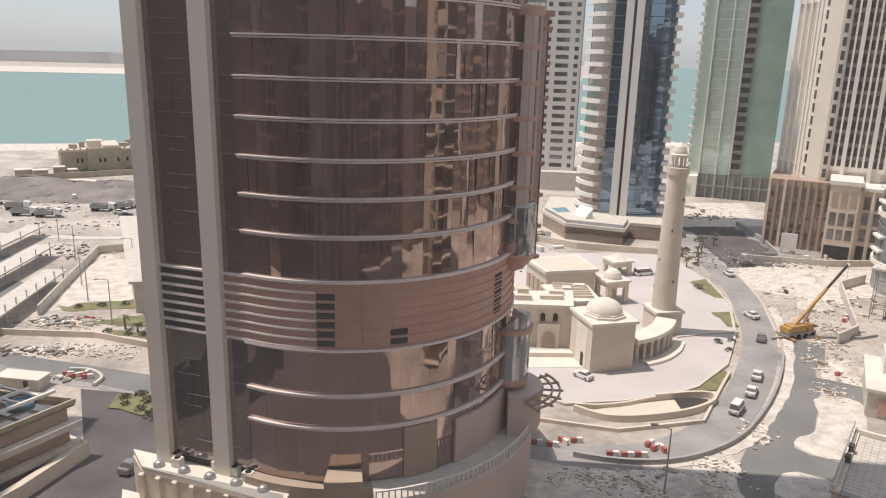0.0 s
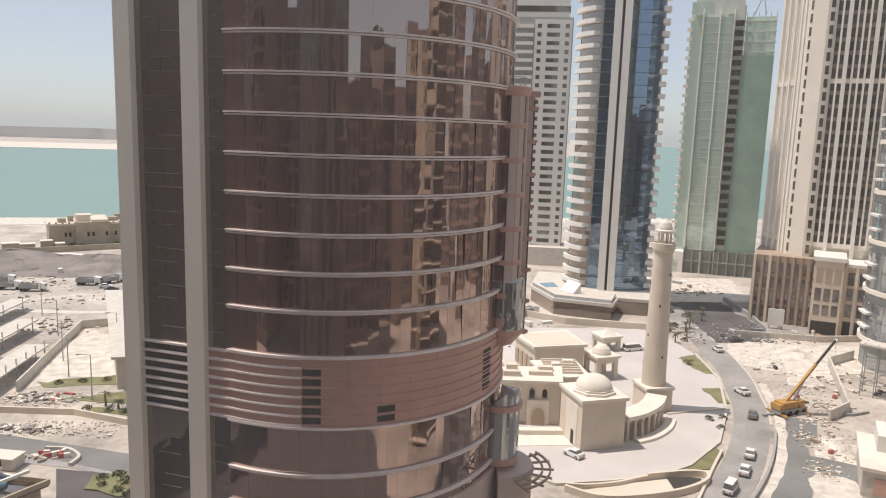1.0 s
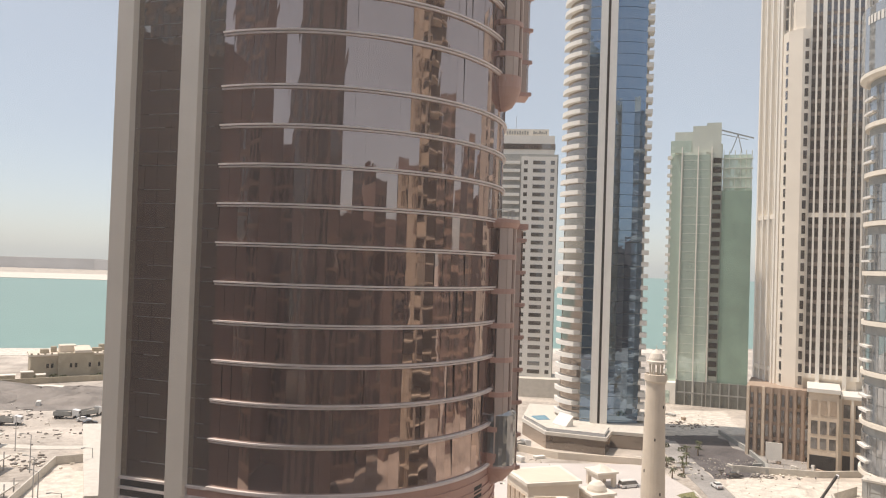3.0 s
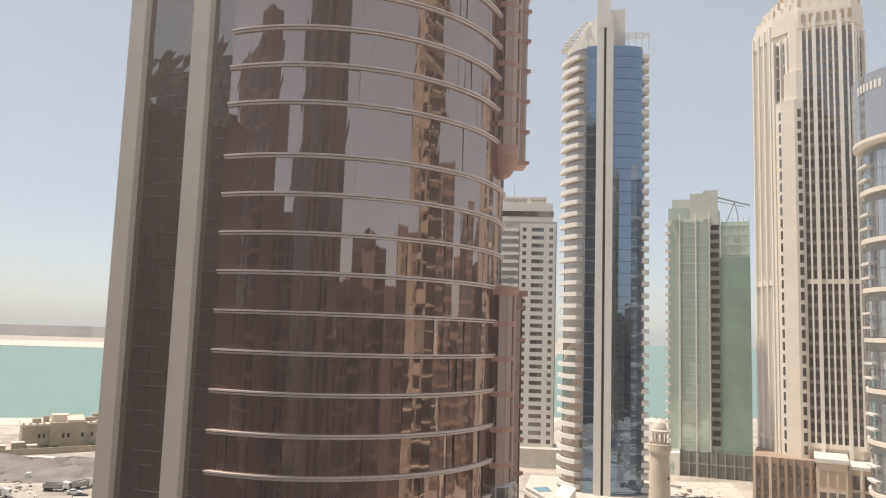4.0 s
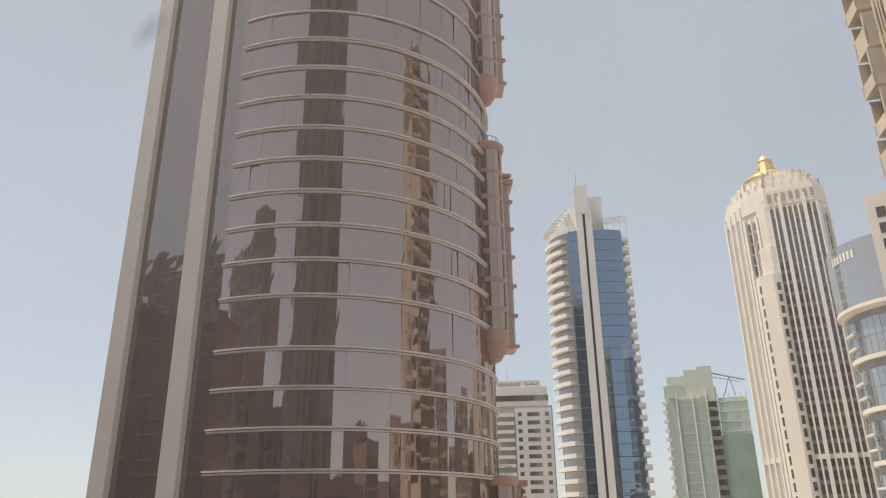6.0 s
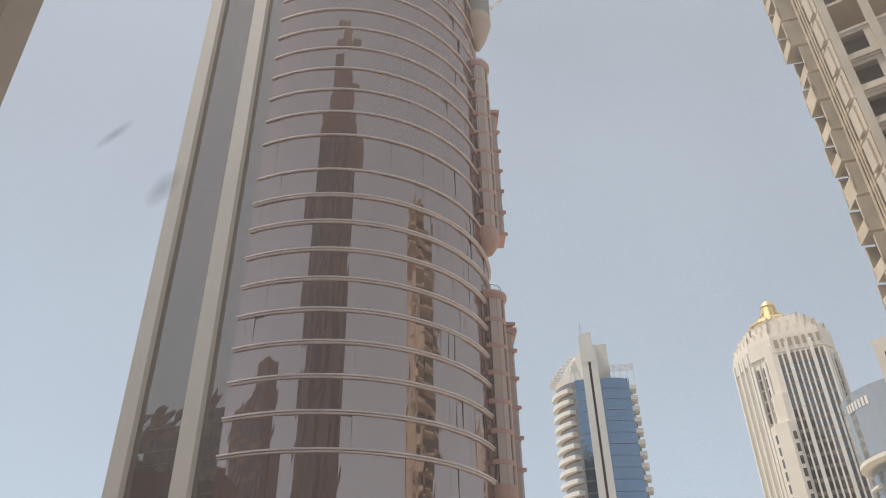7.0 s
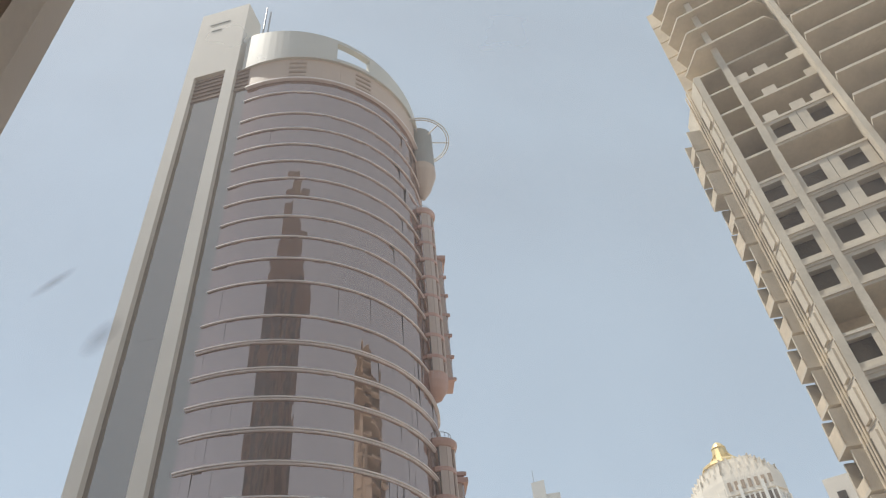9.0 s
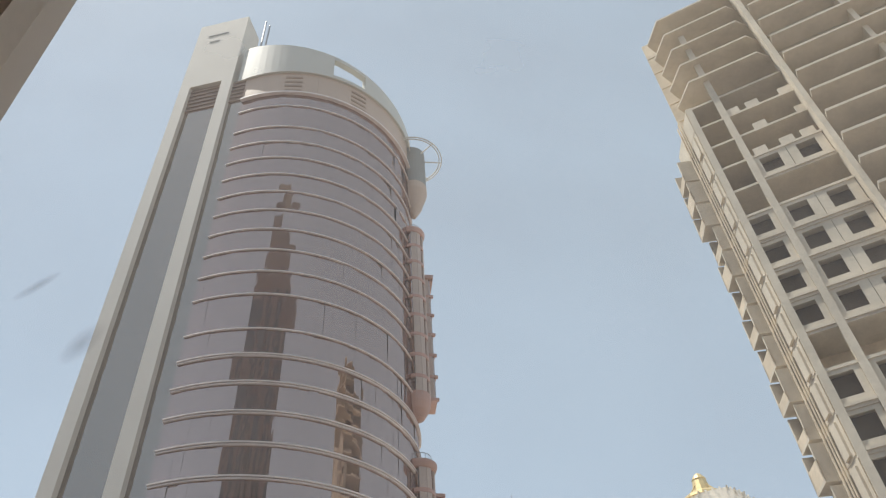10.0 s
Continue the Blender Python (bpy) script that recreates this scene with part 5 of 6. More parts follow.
part("lantern_roof", Shape().lathe(0, 0, [(1.55, 33.3), (1.6, 33.7), (1.3, 33.9), (1.25, 34.3), (0.95, 35.1), (0.4, 35.6), (0.06, 35.9), (0.05, 36.6)], 20), LIME_ROOF, minaret)
for k in range(12):
    a = 2.4 * k
    r = 2.12 - 0.02 * (6 + 2 * k)
    part("slit", Shape().box(-0.12, 0.12, -0.12, 0.12, 0, 0.5), SHADE_DARK, minaret, at=pose((2.2 - 0.0225 * 2 * (k + 1)) * math.cos(a), (2.2 - 0.0225 * 2 * (k + 1)) * math.sin(a), 6.5 + 1.9 * k))

# ---- vehicles ----
TYRE = Shape().lathe(0, 0, [(0.28, -0.1), (0.31, -0.07), (0.31, 0.07), (0.28, 0.1)], 12).mesh("wheel", RUBBER)
RIM = Shape().lathe(0, 0, [(0.18, -0.11), (0.18, 0.11)], 10).mesh("rim", STEEL)


def car(x, y, turn, paint, label, length=4.5, width=1.8, van=False, name="car"):
    c = thing(name, label, name, pose(x, y, 0.08, 0, 0, turn), group="cars on the streets")
    length, width = length * 0.8, width * 0.82
    L, W = length / 2, width / 2
    h = 1.75 if van else 1.28
    body = Shape()
    rows = [(-L, 0.35, 0.7), (-L + 0.1, 0.3, 0.95), (L * 0.45, 0.3, 0.95), (L - 0.1, 0.3, 0.75), (L, 0.4, 0.6)]
    k = len(body.v)
    for px, lo, hi in rows:
        body.v += [(px, -W, lo), (px, W, lo), (px, W * 0.96, hi), (px, -W * 0.96, hi)]
    for i in range(len(rows) - 1):
        a, b = k + 4 * i, k + 4 * i + 4
        body.f += [(a + j, b + j, b + (j + 1) % 4, a + (j + 1) % 4) for j in range(4)]
    body.f += [(k, k + 1, k + 2, k + 3), (k + 19, k + 18, k + 17, k + 16)]
    part("body", body, paint, c)
    f, r = (L * 0.75, -L + 0.1) if van else (L * 0.42, -L * 0.75)
    f1, r1 = (L * 0.45, -L + 0.2) if van else (L * 0.1, -L * 0.45)
    cab = Shape()
    cab.v = [(r, -W * 0.93, 0.93), (f, -W * 0.93, 0.93), (f, W * 0.93, 0.93), (r, W * 0.93, 0.93), (r1, -W * 0.78, h), (f1, -W * 0.78, h), (f1, W * 0.78, h), (r1, W * 0.78, h)]
    cab.f = [(0, 1, 5, 4), (1, 2, 6, 5), (2, 3, 7, 6), (3, 0, 4, 7), (4, 5, 6, 7), (3, 2, 1, 0)]
    part("windows", cab, DARK_GLASS, c)
    part("roof", Shape().prism([(r1 - 0.05, -W * 0.8), (f1 + 0.05, -W * 0.8), (f1 + 0.05, W * 0.8), (r1 - 0.05, W * 0.8)], h - 0.02, h + 0.06), paint, c)
    for px in (-L * 0.6, L * 0.62):
        for py in (-W + 0.05, W - 0.05):
            wheel = part("wheel", TYRE, None, c, at=pose(px, py, 0.31, 90))
            part("rim", RIM, None, wheel)
    for py in (-W * 0.62, W * 0.62):
        part("headlight", Shape().box(L - 0.04, L + 0.03, py - 0.18, py + 0.18, 0.5, 0.64), WHITE, c)
        part("tail_light", Shape().box(-L - 0.02, -L + 0.05, py - 0.16, py + 0.16, 0.6, 0.74), RED, c)
    part("bumper", Shape().box(-L - 0.05, -L + 0.1, -W * 0.95, W * 0.95, 0.3, 0.5), CAR_GREY, c)
    return c


def lorry(x, y, turn, paint):
    """A tipper: cab, chassis and an open ribbed skip."""
    c = thing("truck", "white tipper truck parked on sandy ground", "truck", pose(x, y, 0.06, 0, 0, turn), group="trucks on the waste ground")
    part("chassis", Shape().box(-3.6, 3.4, -0.5, 0.5, 0.6, 0.9), CAR_DARK, c)
    cab = part("cab", Shape().prism([(1.7, -1.1), (3.5, -1.0), (3.5, 1.0), (1.7, 1.1)], 0.7, [2.7, 2.35, 2.35, 2.7]), paint, c)
    part("windscreen", Shape().prism([(3.5, -0.85), (3.56, -0.85), (3.56, 0.85), (3.5, 0.85)], 1.5, 2.2), DARK_GLASS, cab)
    skip = Shape().box(-3.7, 1.4, -1.2, 1.2, 0.95, 1.1)
    for y0 in (-1.2, 1.1):
        skip.box(-3.7, 1.4, y0, y0 + 0.1, 1.1, 2.2)
    skip.box(-3.7, -3.6, -1.1, 1.1, 1.1, 2.1).box(1.3, 1.4, -1.1, 1.1, 1.1, 2.5)
    for k in range(6):
        skip.box(-3.5 + 0.95 * k, -3.4 + 0.95 * k, -1.27, -1.2, 1.0, 2.2)
    part("skip", skip, GREY, c, "grey ribbed steel skip")
    part("load", Shape().prism([(-3.5, -1.0), (1.2, -1.0), (1.2, 1.0), (-3.5, 1.0)], 1.1, [1.6, 1.9, 2.0, 1.5]), SAND, c, "load of sand")
    for px in (-2.9, -1.8, 2.6):
        for py in (-1.0, 1.0):
            part("wheel", Shape().lathe(0, 0, [(0.42, -0.16), (0.5, -0.12), (0.5, 0.12), (0.42, 0.16)], 12), RUBBER, c, at=pose(px, py, 0.5, 90))


WHITE_CAR, GREY_CAR, DARK_CAR = "white saloon car on the dusty road", "grey saloon car on the dusty road", "dark car standing on sandy ground"
car(63.6, 140.0, 105, CAR_WHITE, WHITE_CAR)
car(60.4, 127.6, 65, CAR_GREY, GREY_CAR)
car(52.6, 110.6, 62, CAR_WHITE, WHITE_CAR, 4.6)
car(49.2, 104.6, 60, CAR_WHITE, "white pickup car on the dusty road", 4.6)
car(44.6, 98.6, 53, CAR_WHITE, "white van on the curving road", 4.6, 1.8, True, "van")
car(70.2, 169.5, 95, CAR_WHITE, WHITE_CAR)
car(49.3, 168.0, 20, CAR_WHITE, "white minibus parked on the plaza", 6.5, 2.2, True, "minibus")
car(23.8, 109.0, 130, CAR_WHITE, "white car parked beside the mosque", 4.2)
car(-36.6, 79.6, 75, CAR_GREY, "grey car parked by the tower's foot", 4.4)
for x, y, a, p, n in ((-129.8, 222.5, 12, CAR_WHITE, 0), (-123.4, 214.6, 8, CAR_WHITE, 0), (-115.6, 213.2, 6, CAR_WHITE, 0), (-104, 223.5, 4, CAR_WHITE, 0), (-98.6, 227.5, 60, CAR_WHITE, 0), (-97.5, 220, 10, CAR_WHITE, 1),
                      (-94, 216, 30, CAR_DARK, 1), (-140, 228, 30, CAR_DARK, 1), (78, 178, 10, CAR_DARK, 1), (100, 205, 40, CAR_WHITE, 0), (14, 178, 30, CAR_WHITE, 0), (18, 184, 20, CAR_DARK, 1), (22, 192, 20, CAR_WHITE, 0), (28, 200, 25, CAR_WHITE, 0)):
    if n == 0:
        lorry(x, y, a, p)
    else:
        car(x, y, a, p, DARK_CAR, 5.0, 1.9)

# ---- mobile crane ----
crane = thing("mobile_crane", "yellow mobile crane with a raised telescopic boom", "crane", pose(68.3, 129.9, 0.05, 0, 0, 21.8) @ Matrix.Scale(0.80, 4))
part("carrier", Shape().box(-4.4, 4.2, -1.3, 1.3, 0.7, 1.6), GREY, crane)
part("superstructure", Shape().prism([(-3.6, -1.3), (1.2, -1.3), (1.6, 0.2), (1.2, 1.3), (-3.6, 1.3)], 1.8, 3.2), YELLOW, crane)
part("counterweight", Shape().box(-4.6, -3.5, -1.4, 1.4, 1.7, 2.9), YELLOW, crane)
part("cab", Shape().prism([(1.6, -1.5), (3.0, -1.5), (2.8, -0.3), (1.6, -0.3)], 1.7, 3.4), YELLOW, crane)
for i in range(4):
    for s in (-1.25, 1.25):
        part("wheel", Shape().lathe(0, 0, [(0.6, -0.2), (0.6, 0.2)], 14), RUBBER, crane, at=pose(-3.4 + 2.2 * i, s, 0.6, 90))
for x in (-3.8, 3.6):
    part("outrigger", Shape().box(x - 0.25, x + 0.25, -3.0, 3.0, 0.4, 0.8), YELLOW, crane)
boom0, tip = Vector((-2.2, 0, 2.4)), Vector((12.6, 0.0, 16.6))
part("boom", Shape().beam(boom0, boom0.lerp(tip, 0.62), 0.55, 0.6), YELLOW, crane)
part("boom_extension", Shape().beam(boom0.lerp(tip, 0.6), tip, 0.42, 0.45), SHADE_DARK, crane)
part("lift_cylinder", Shape().beam((1.0, 0.2, 2.6), boom0.lerp(tip, 0.42), 0.4), STEEL, crane)
part("boom_head", Shape().beam(tip, tip + Vector((0.5, 0.1, -0.4)), 0.7), STEEL, crane)
part("hook_rope", Shape().beam(tip + Vector((0.5, 0.1, -0.4)), tip + Vector((0.5, 0.1, -6)), 0.06), STEEL, crane)

# ---- far house, left buildings ----
house = thing("shore_house", "wide sandstone house with a stepped roof near the shore", "house", facing(-25.0, 330, 6))
part("wall", Shape().box(-13.5, 14, 0, 14, 0, 8.2), OLIVE, house)
part("wall", Shape().box(-4, 9, -1.0, 2, 0, 9.2), OLIVE, house)
part("gable", Shape().prism([(2, -1.4), (8, -1.4), (8, 6), (2, 6)], 9.2, [10.2, 10.2, 11.4, 11.4]), LIME, house)
part("roof", Shape().box(-14, 14.5, -0.4, 14, 8.2, 8.9), LIME, house)
part("roof_pavilion", Shape().box(-3, 3, 5, 11, 8.9, 11.6), LIME, house)
part("garden_wall", Shape().box(-34, 24, -16, -15.4, 0, 2.2), OLIVE, house)
for x, y, w, h in ((-10, 3, 3, 1.6), (-6, 6, 2, 2.2), (9, 4, 3.5, 1.5), (12, 8, 2, 2.4), (5, 9, 2.4, 2.0)):
    part("roof_room", Shape().box(x, x + w, y, y + 3, 8.9, 8.9 + h), OLIVE, house)
for k in range(12):
    part("merlon", Shape().box(-13.6 + 2.35 * k, -12.9 + 2.35 * k, -0.4, 0.2, 8.9, 9.5), OLIVE, house)
for x in (-8, -6.4, 0.2, 2.0, 7.0, 10.6):
    part("window", Shape().box(x, x + 0.9, -1.1 if -4 < x < 8.5 else -0.1, 0.2, 3.5, 5.2), SHADE_DARK, house)

for x, y, w, d, h in ((-24, -10, 5, 3, 2.6), (-17, -8, 4, 3, 3.2), (-30, -4, 6, 4, 2.2), (-12, -11, 3, 3, 2.4)):
    shed = thing("yard_hut", "small flat-roofed sandstone hut beside the shore house", "hut", house.matrix_basis @ pose(x, y, 0), group="huts by the house")
    part("wall", Shape().box(0, w, 0, d, 0, h), OLIVE, shed)
    part("roof", Shape().box(-0.2, w + 0.2, -0.2, d + 0.2, h, h + 0.3), LIME_ROOF, shed)
hut = thing("white_shed", "long white flat-roofed shed behind the pylon", "shed")
part("wall", Shape().prism([(-58, 134), (-50, 136), (-70, 190), (-83, 188)], 0, 6), KERB, hut)
part("roof", Shape().prism([(-58.6, 133.2), (-49, 135.4), (-69, 191), (-84, 189)], 6, 6.5), KERB, hut)
for k in range(3):
    o, e = Vector((-79.5 - 12.6 * k, 120)), Vector((-82.2 - 12.6 * k, 152 + 20 * k))
    sh = thing("shade_canopy", "long pale car-park shade canopy on posts", "canopy", group="car-park canopies")
    part("canopy_roof", Shape().prism([(o.x - 2.6, o.y), (o.x + 2.4, o.y), (e.x + 2.4, e.y), (e.x - 2.6, e.y)], 2.6, [2.75, 2.9, 2.9, 2.75]), KERB, sh)
    for i in range(8):
        p = o.lerp(e, 0.04 + i * 0.13)
        part("post", Shape().box(p.x + 2.0, p.x + 2.2, p.y - 0.1, p.y + 0.1, 0, 4.2), STEEL, sh)
setting("site_wall", strip(Shape(), [(-75.4, 131.5), (-79.5, 152), (-83.8, 175), (-72, 181)], 0.35, 0, 2.0), KERB, "pale block wall round the sand plot", "wall")
setting("street_wall", strip(Shape(), [(-110, 130), (-76, 121.6), (-60, 121.2), (-50, 117.6), (-30, 112)], 0.4, 0, 1.1), LIME, "low pale wall along the side street", "wall")

left = thing("leisure_building", "low flat building with an open pergola roof and a small pool", "building")
edge0, edge1 = Vector((-44.4, 82.8)), Vector((-60.5, 55.8))
back0, back1 = Vector((-62, 85.5)), Vector((-84, 62))
part("wall", Shape().prism([tuple(edge0 + Vector((-0.6, -0.8))), tuple(back0), tuple(back1), tuple(edge1 + Vector((-0.6, 0.4)))], 0, 6.8), BROWN, left)
part("roof_slab", Shape().prism([tuple(edge0), tuple(back0 + Vector((0, 0.6))), tuple(back1), tuple(edge1)], 6.8, 7.1), STRIP_GLASS, left)
part("parapet", strip(Shape(), [tuple(back0), tuple(edge0), tuple(edge1)], 0.35, 7.1, 7.7), OLIVE, left)
part("ledge", strip(Shape(), [tuple(edge0 + Vector((0.5, -0.2))), tuple(edge1 + Vector((0.5, -0.2)))], 1.2, 4.4, 5.2), KERB, left)
part("ledge", strip(Shape(), [tuple(edge0 + Vector((0.4, -0.2))), tuple(edge1 + Vector((0.4, -0.2)))], 1.0, 1.6, 2.4), KERB, left)
part("pool", Shape().lathe(-50.6, 82.0, [(1.5, 7.1), (1.6, 7.5), (1.35, 7.5), (1.35, 7.35), (0.1, 7.35)], 20), POOL, left, "round blue rooftop pool")
d = (edge1 - edge0).normalized()
for k in range(8):
    p = edge0.lerp(back0, 0.14) + d * (1.5 + 2.4 * k)
    q = p + Vector((-0.94, 0.34)) * 9
    part("pergola_beam", Shape().beam((p.x, p.y, 8.3), (q.x, q.y, 8.3), 0.3), WHITE, left)
for k in range(3):
    p = edge0.lerp(back0, 0.14 + 0.2 * k)
    q = p + d * 19
    part("pergola_rail", Shape().beam((p.x, p.y, 8.5), (q.x, q.y, 8.5), 0.35), WHITE, left)
setting("ramp_wall", strip(Shape(), [(-49.5, 85.4), (-43.5, 82.3), (-46.4, 73.0), (-52, 60)], 1.0, 0, 2.0), LIME, "pale wall of a basement ramp", "wall")
# solid dark block stands for the shade in the basement entry
setting("ramp_mouth", Shape().prism([(-49.4, 84.2), (-45.8, 82.8), (-46.6, 80.4), (-48.4, 80.0)], 0, 1.2), SHADE_DARK, "dark block for the shaded mouth of a basement ramp", "ramp")

# ---- small walls, hoardings and street furniture on the right ----
# added low kerb where only the minaret's shadow crosses the plaza
setting("plaza_wall", strip(Shape(), [(44.6, 127.6), (50, 129.4), (57.5, 131)], 0.5, 0, 0.4), LIME, "low pale kerb added along the minaret's shadow line", "step")
setting("site_fence", strip(Shape(), [(74, 126.5), (80, 131), (92, 160), (101, 166)], 0.4, 0, 2.2), KERB, "pale site hoarding round the crane yard", "fence")
setting("site_fence", strip(Shape(), [(62.5, 128), (66.5, 129.4), (80, 129.4), (84, 131)], 0.4, 0, 0.5), GREY, "grey barrier across the unfinished road", "fence")
setting("site_fence", strip(Shape(), [(80, 184), (100, 180), (116, 182)], 0.5, 0, 1.6), KERB, "pale hoarding before the stone podium", "fence")
board = thing("billboard", "blank white site board on two posts", "board", facing(26.2, 214))
part("panel", Shape().box(-2.0, 2.0, 0, 0.3, 1.0, 5.6), WHITE, board)
for x in (-1.5, 1.5):
    part("post", Shape().box(x - 0.12, x + 0.12, 0.3, 0.6, 0, 5.4), STEEL, board)
villa = thing("site_office", "low white building with a brown panel and flat roofs", "building", pose(64.4, 104.6, 0, 0, 0, -28))
part("wall", Shape().box(2, 16, -6, 8, 0, 4.0), KERB, villa)
part("roof", Shape().box(1.6, 16.4, -6.4, 8.4, 4.0, 4.5), LIME_ROOF, villa)
part("brown_panel", Shape().box(3.5, 14, -6.15, -5.9, 0.6, 3.0), COPPER, villa)
part("upper_block", Shape().box(4, 16, 1, 8, 4.5, 7.0), WHITE, villa)
hall2 = thing("tiled_terrace", "low terrace paved with pale square tiles behind a white parapet", "terrace", pose(45.3, 74.4, 0, 0, 0, 54.5))
part("wall", Shape().box(0.5, 17.4, -14, -0.5, 0, 2.4), KERB, hall2)
part("deck", Shape().box(0.2, 17.8, -14.2, -0.2, 2.4, 2.6), GREY, hall2)
tile = Shape().box(0.03, 0.82, 0.03, 0.82, 0, 0.06).mesh("tile", KERB)
for i in range(19):
    for j in range(15):
        part("tile", tile, None, hall2, at=pose(1.0 + 0.85 * i, -1.4 - 0.85 * j, 2.6, random.gauss(0, 0.5), random.gauss(0, 0.5)))
part("parapet", Shape().box(0.2, 17.8, -0.75, -0.4, 2.6, 3.5), LIME_ROOF, hall2)
part("parapet", Shape().box(17.3, 17.8, -14.2, -0.75, 2.6, 3.3), LIME_ROOF, hall2)
part("step", Shape().box(0.2, 17.8, -1.3, -0.75, 2.6, 2.9), LIME_ROOF, hall2)
for i in range(12):
    part("rail_post", Shape().box(0.6 + 1.5 * i, 0.68 + 1.5 * i, -0.62, -0.54, 3.5, 4.3), STEEL, hall2)
part("hand_rail", Shape().box(0.3, 17.6, -0.63, -0.53, 4.3, 4.38), STEEL, hall2)
for x in (8.2, 11.4):
    unit = thing("air_conditioner", "dark rooftop air conditioner beside a parapet", "air conditioner", hall2.matrix_basis @ pose(x, -1.0, 2.9), group="rooftop units")
    part("case", Shape().box(-0.5, 0.5, -0.35, 0.35, 0.08, 0.85), CAR_DARK, unit)
    part("foot", Shape().box(-0.45, 0.45, -0.3, 0.3, 0, 0.08), GREY, unit)
gate = thing("scaffold_gate", "steel scaffold portal at the glass tower's foot", "scaffold", pose(88, 141, 0, 0, 0, -40))
for x in (0, 2.4, 4.8, 7.2):
    for y in (0, 3):
        part("standard", Shape().beam((x, y, 0), (x, y, 11 if x < 5 else 8), 0.18), GREY, gate)
for z in (2.5, 5, 7.5, 10.2):
    part("ledger", Shape().beam((0, 0, z), (7.2, 0, z), 0.14), GREY, gate)
    part("ledger", Shape().beam((0, 3, z), (7.2, 3, z), 0.14), GREY, gate)
part("deck", Shape().box(-1, 8.4, -0.6, 3.6, 10.4, 10.8), KERB, gate)
part("brace", Shape().beam((0, 0, 2.5), (7.2, 0, 7.5), 0.12), GREY, gate)

# barriers, red and white blocks
block = thing("road_barrier", "red and white plastic road barrier on the roadside", "barrier", pose(19.2, 88.6, 0.05, 0, 0, 8) @ Matrix.Scale(0.8, 4), group="road barriers")
part("red_half", Shape().prism([(-1.0, -0.3), (0, -0.3), (0, 0.3), (-1.0, 0.3)], 0, 0.9), RED, block)
part("white_half", Shape().prism([(0, -0.3), (1.0, -0.3), (1.0, 0.3), (0, 0.3)], 0, 0.9), WHITE, block)
for x, y, a in ((17.4, 88.4, -50), (15.8, 87.4, -6), (13.8, 87.9, 0), (23.3, 85.3, 0), (25.2, 85.2, 4), (27, 85.3, 0), (28.9, 88.2, 40), (29.4, 87.2, 40), (30.3, 87.0, 100), (67.0, 112.4, 20), (-57.0, 105.4, 10),
                (-55.6, 104.8, 40), (-54.4, 105.6, 80), (-53.6, 104.6, 15), (82, 139, 40), (83.4, 141, 70)):
    copy_thing(block, pose(x, y, 0.05, 0, 0, a))

# street lamps
lamp = thing("street_lamp", "slim grey street lamp beside the road", "street lamp", pose(27.6, 77.0, 0), group="street lamps")
part("pole", Shape().lathe(0, 0, [(0.16, 0), (0.14, 0.4), (0.08, 8.6)], 8), STEEL, lamp)
part("arm", Shape().beam((0, 0, 8.5), (-1.6, 0.4, 8.9), 0.09), STEEL, lamp)
part("head", Shape().box(-2.3, -1.5, 0.25, 0.6, 8.8, 8.98), GREY, lamp)
for x, y, a in ((-86, 168, 30), (-76, 150, 10), (-68, 158, 60), (-99, 186, 0), (-92, 140, 0), (-60, 128, 40), (-120, 170, 0), (-70, 140, 0)):
    copy_thing(lamp, pose(x, y, 0, 0, 0, a))

# palms and shrubs
def palm(x, y, h, label="small date palm on dry ground"):
    h = h * 0.68
    p = thing("palm", label, "palm tree", pose(x, y, 0), group="date palms")
    part("trunk", Shape().lathe(0, 0, [(0.26, 0), (0.2, 0.5), (0.15, h * 0.6), (0.17, h)], 8), TRUNK, p)
    s = Shape()
    for k in range(22):
        a, lift = random.uniform(0, 6.28), random.uniform(-0.25, 0.95)
        ln = random.uniform(0.8, 1.4)
        prev = None
        for i in range(6):
            u = i / 5
            r = ln * u
            z = h + ln * lift * u - 1.1 * u * u * ln * 0.7
            w = 0.16 * (1 - u) + 0.02
            c, sn = math.cos(a), math.sin(a)
            cur = ((r * c - w * sn, r * sn + w * c, z - 0.1), (r * c, r * sn, z), (r * c + w * sn, r * sn - w * c, z - 0.1))
            if prev:
                s.face(prev[0], prev[1], cur[1], cur[0])
                s.face(prev[1], prev[2], cur[2], cur[1])
            prev = cur
    part("crown", s, LEAF, p)


for x, y, h in ((-56.5, 125.5, 3.6), (-53.8, 124.4, 2.4), (-50.6, 123.0, 2.2), (72.8, 196, 4.5), (70.5, 190, 4.0), (68.0, 186, 4.2), (66.6, 181, 3.8), (64.0, 186, 3.5), (59.0, 158, 1.6), (62, 176, 3.6), (80, 206, 3.0), (77, 199, 3.4)):
    palm(x, y, h)


def shrub(x, y, r):
    s = Shape()
    for k in range(70):
        a, e = random.uniform(0, 6.28), random.uniform(0.05, 1.45)
        q = r * random.uniform(0.6, 1.1)
        c = Vector((q * math.cos(a) * math.cos(e), q * math.sin(a) * math.cos(e), 0.1 + q * 0.75 * math.sin(e)))
        d1 = Vector((random.gauss(0, 1), random.gauss(0, 1), random.gauss(0, 1))).normalized() * r * 0.22
        d2 = Vector((random.gauss(0, 1), random.gauss(0, 1), random.gauss(0, 1))).normalized() * r * 0.22
        s.face(c - d1, c + d2, c + d1, c - d2)
    t = thing("shrub", "low dusty green shrub", "shrub", pose(x, y, 0.05), group="shrubs")
    part("stem", Shape().lathe(0, 0, [(0.08, 0), (0.05, r * 0.6)], 6), TRUNK, t)
    part("foliage", s, LEAF, t)


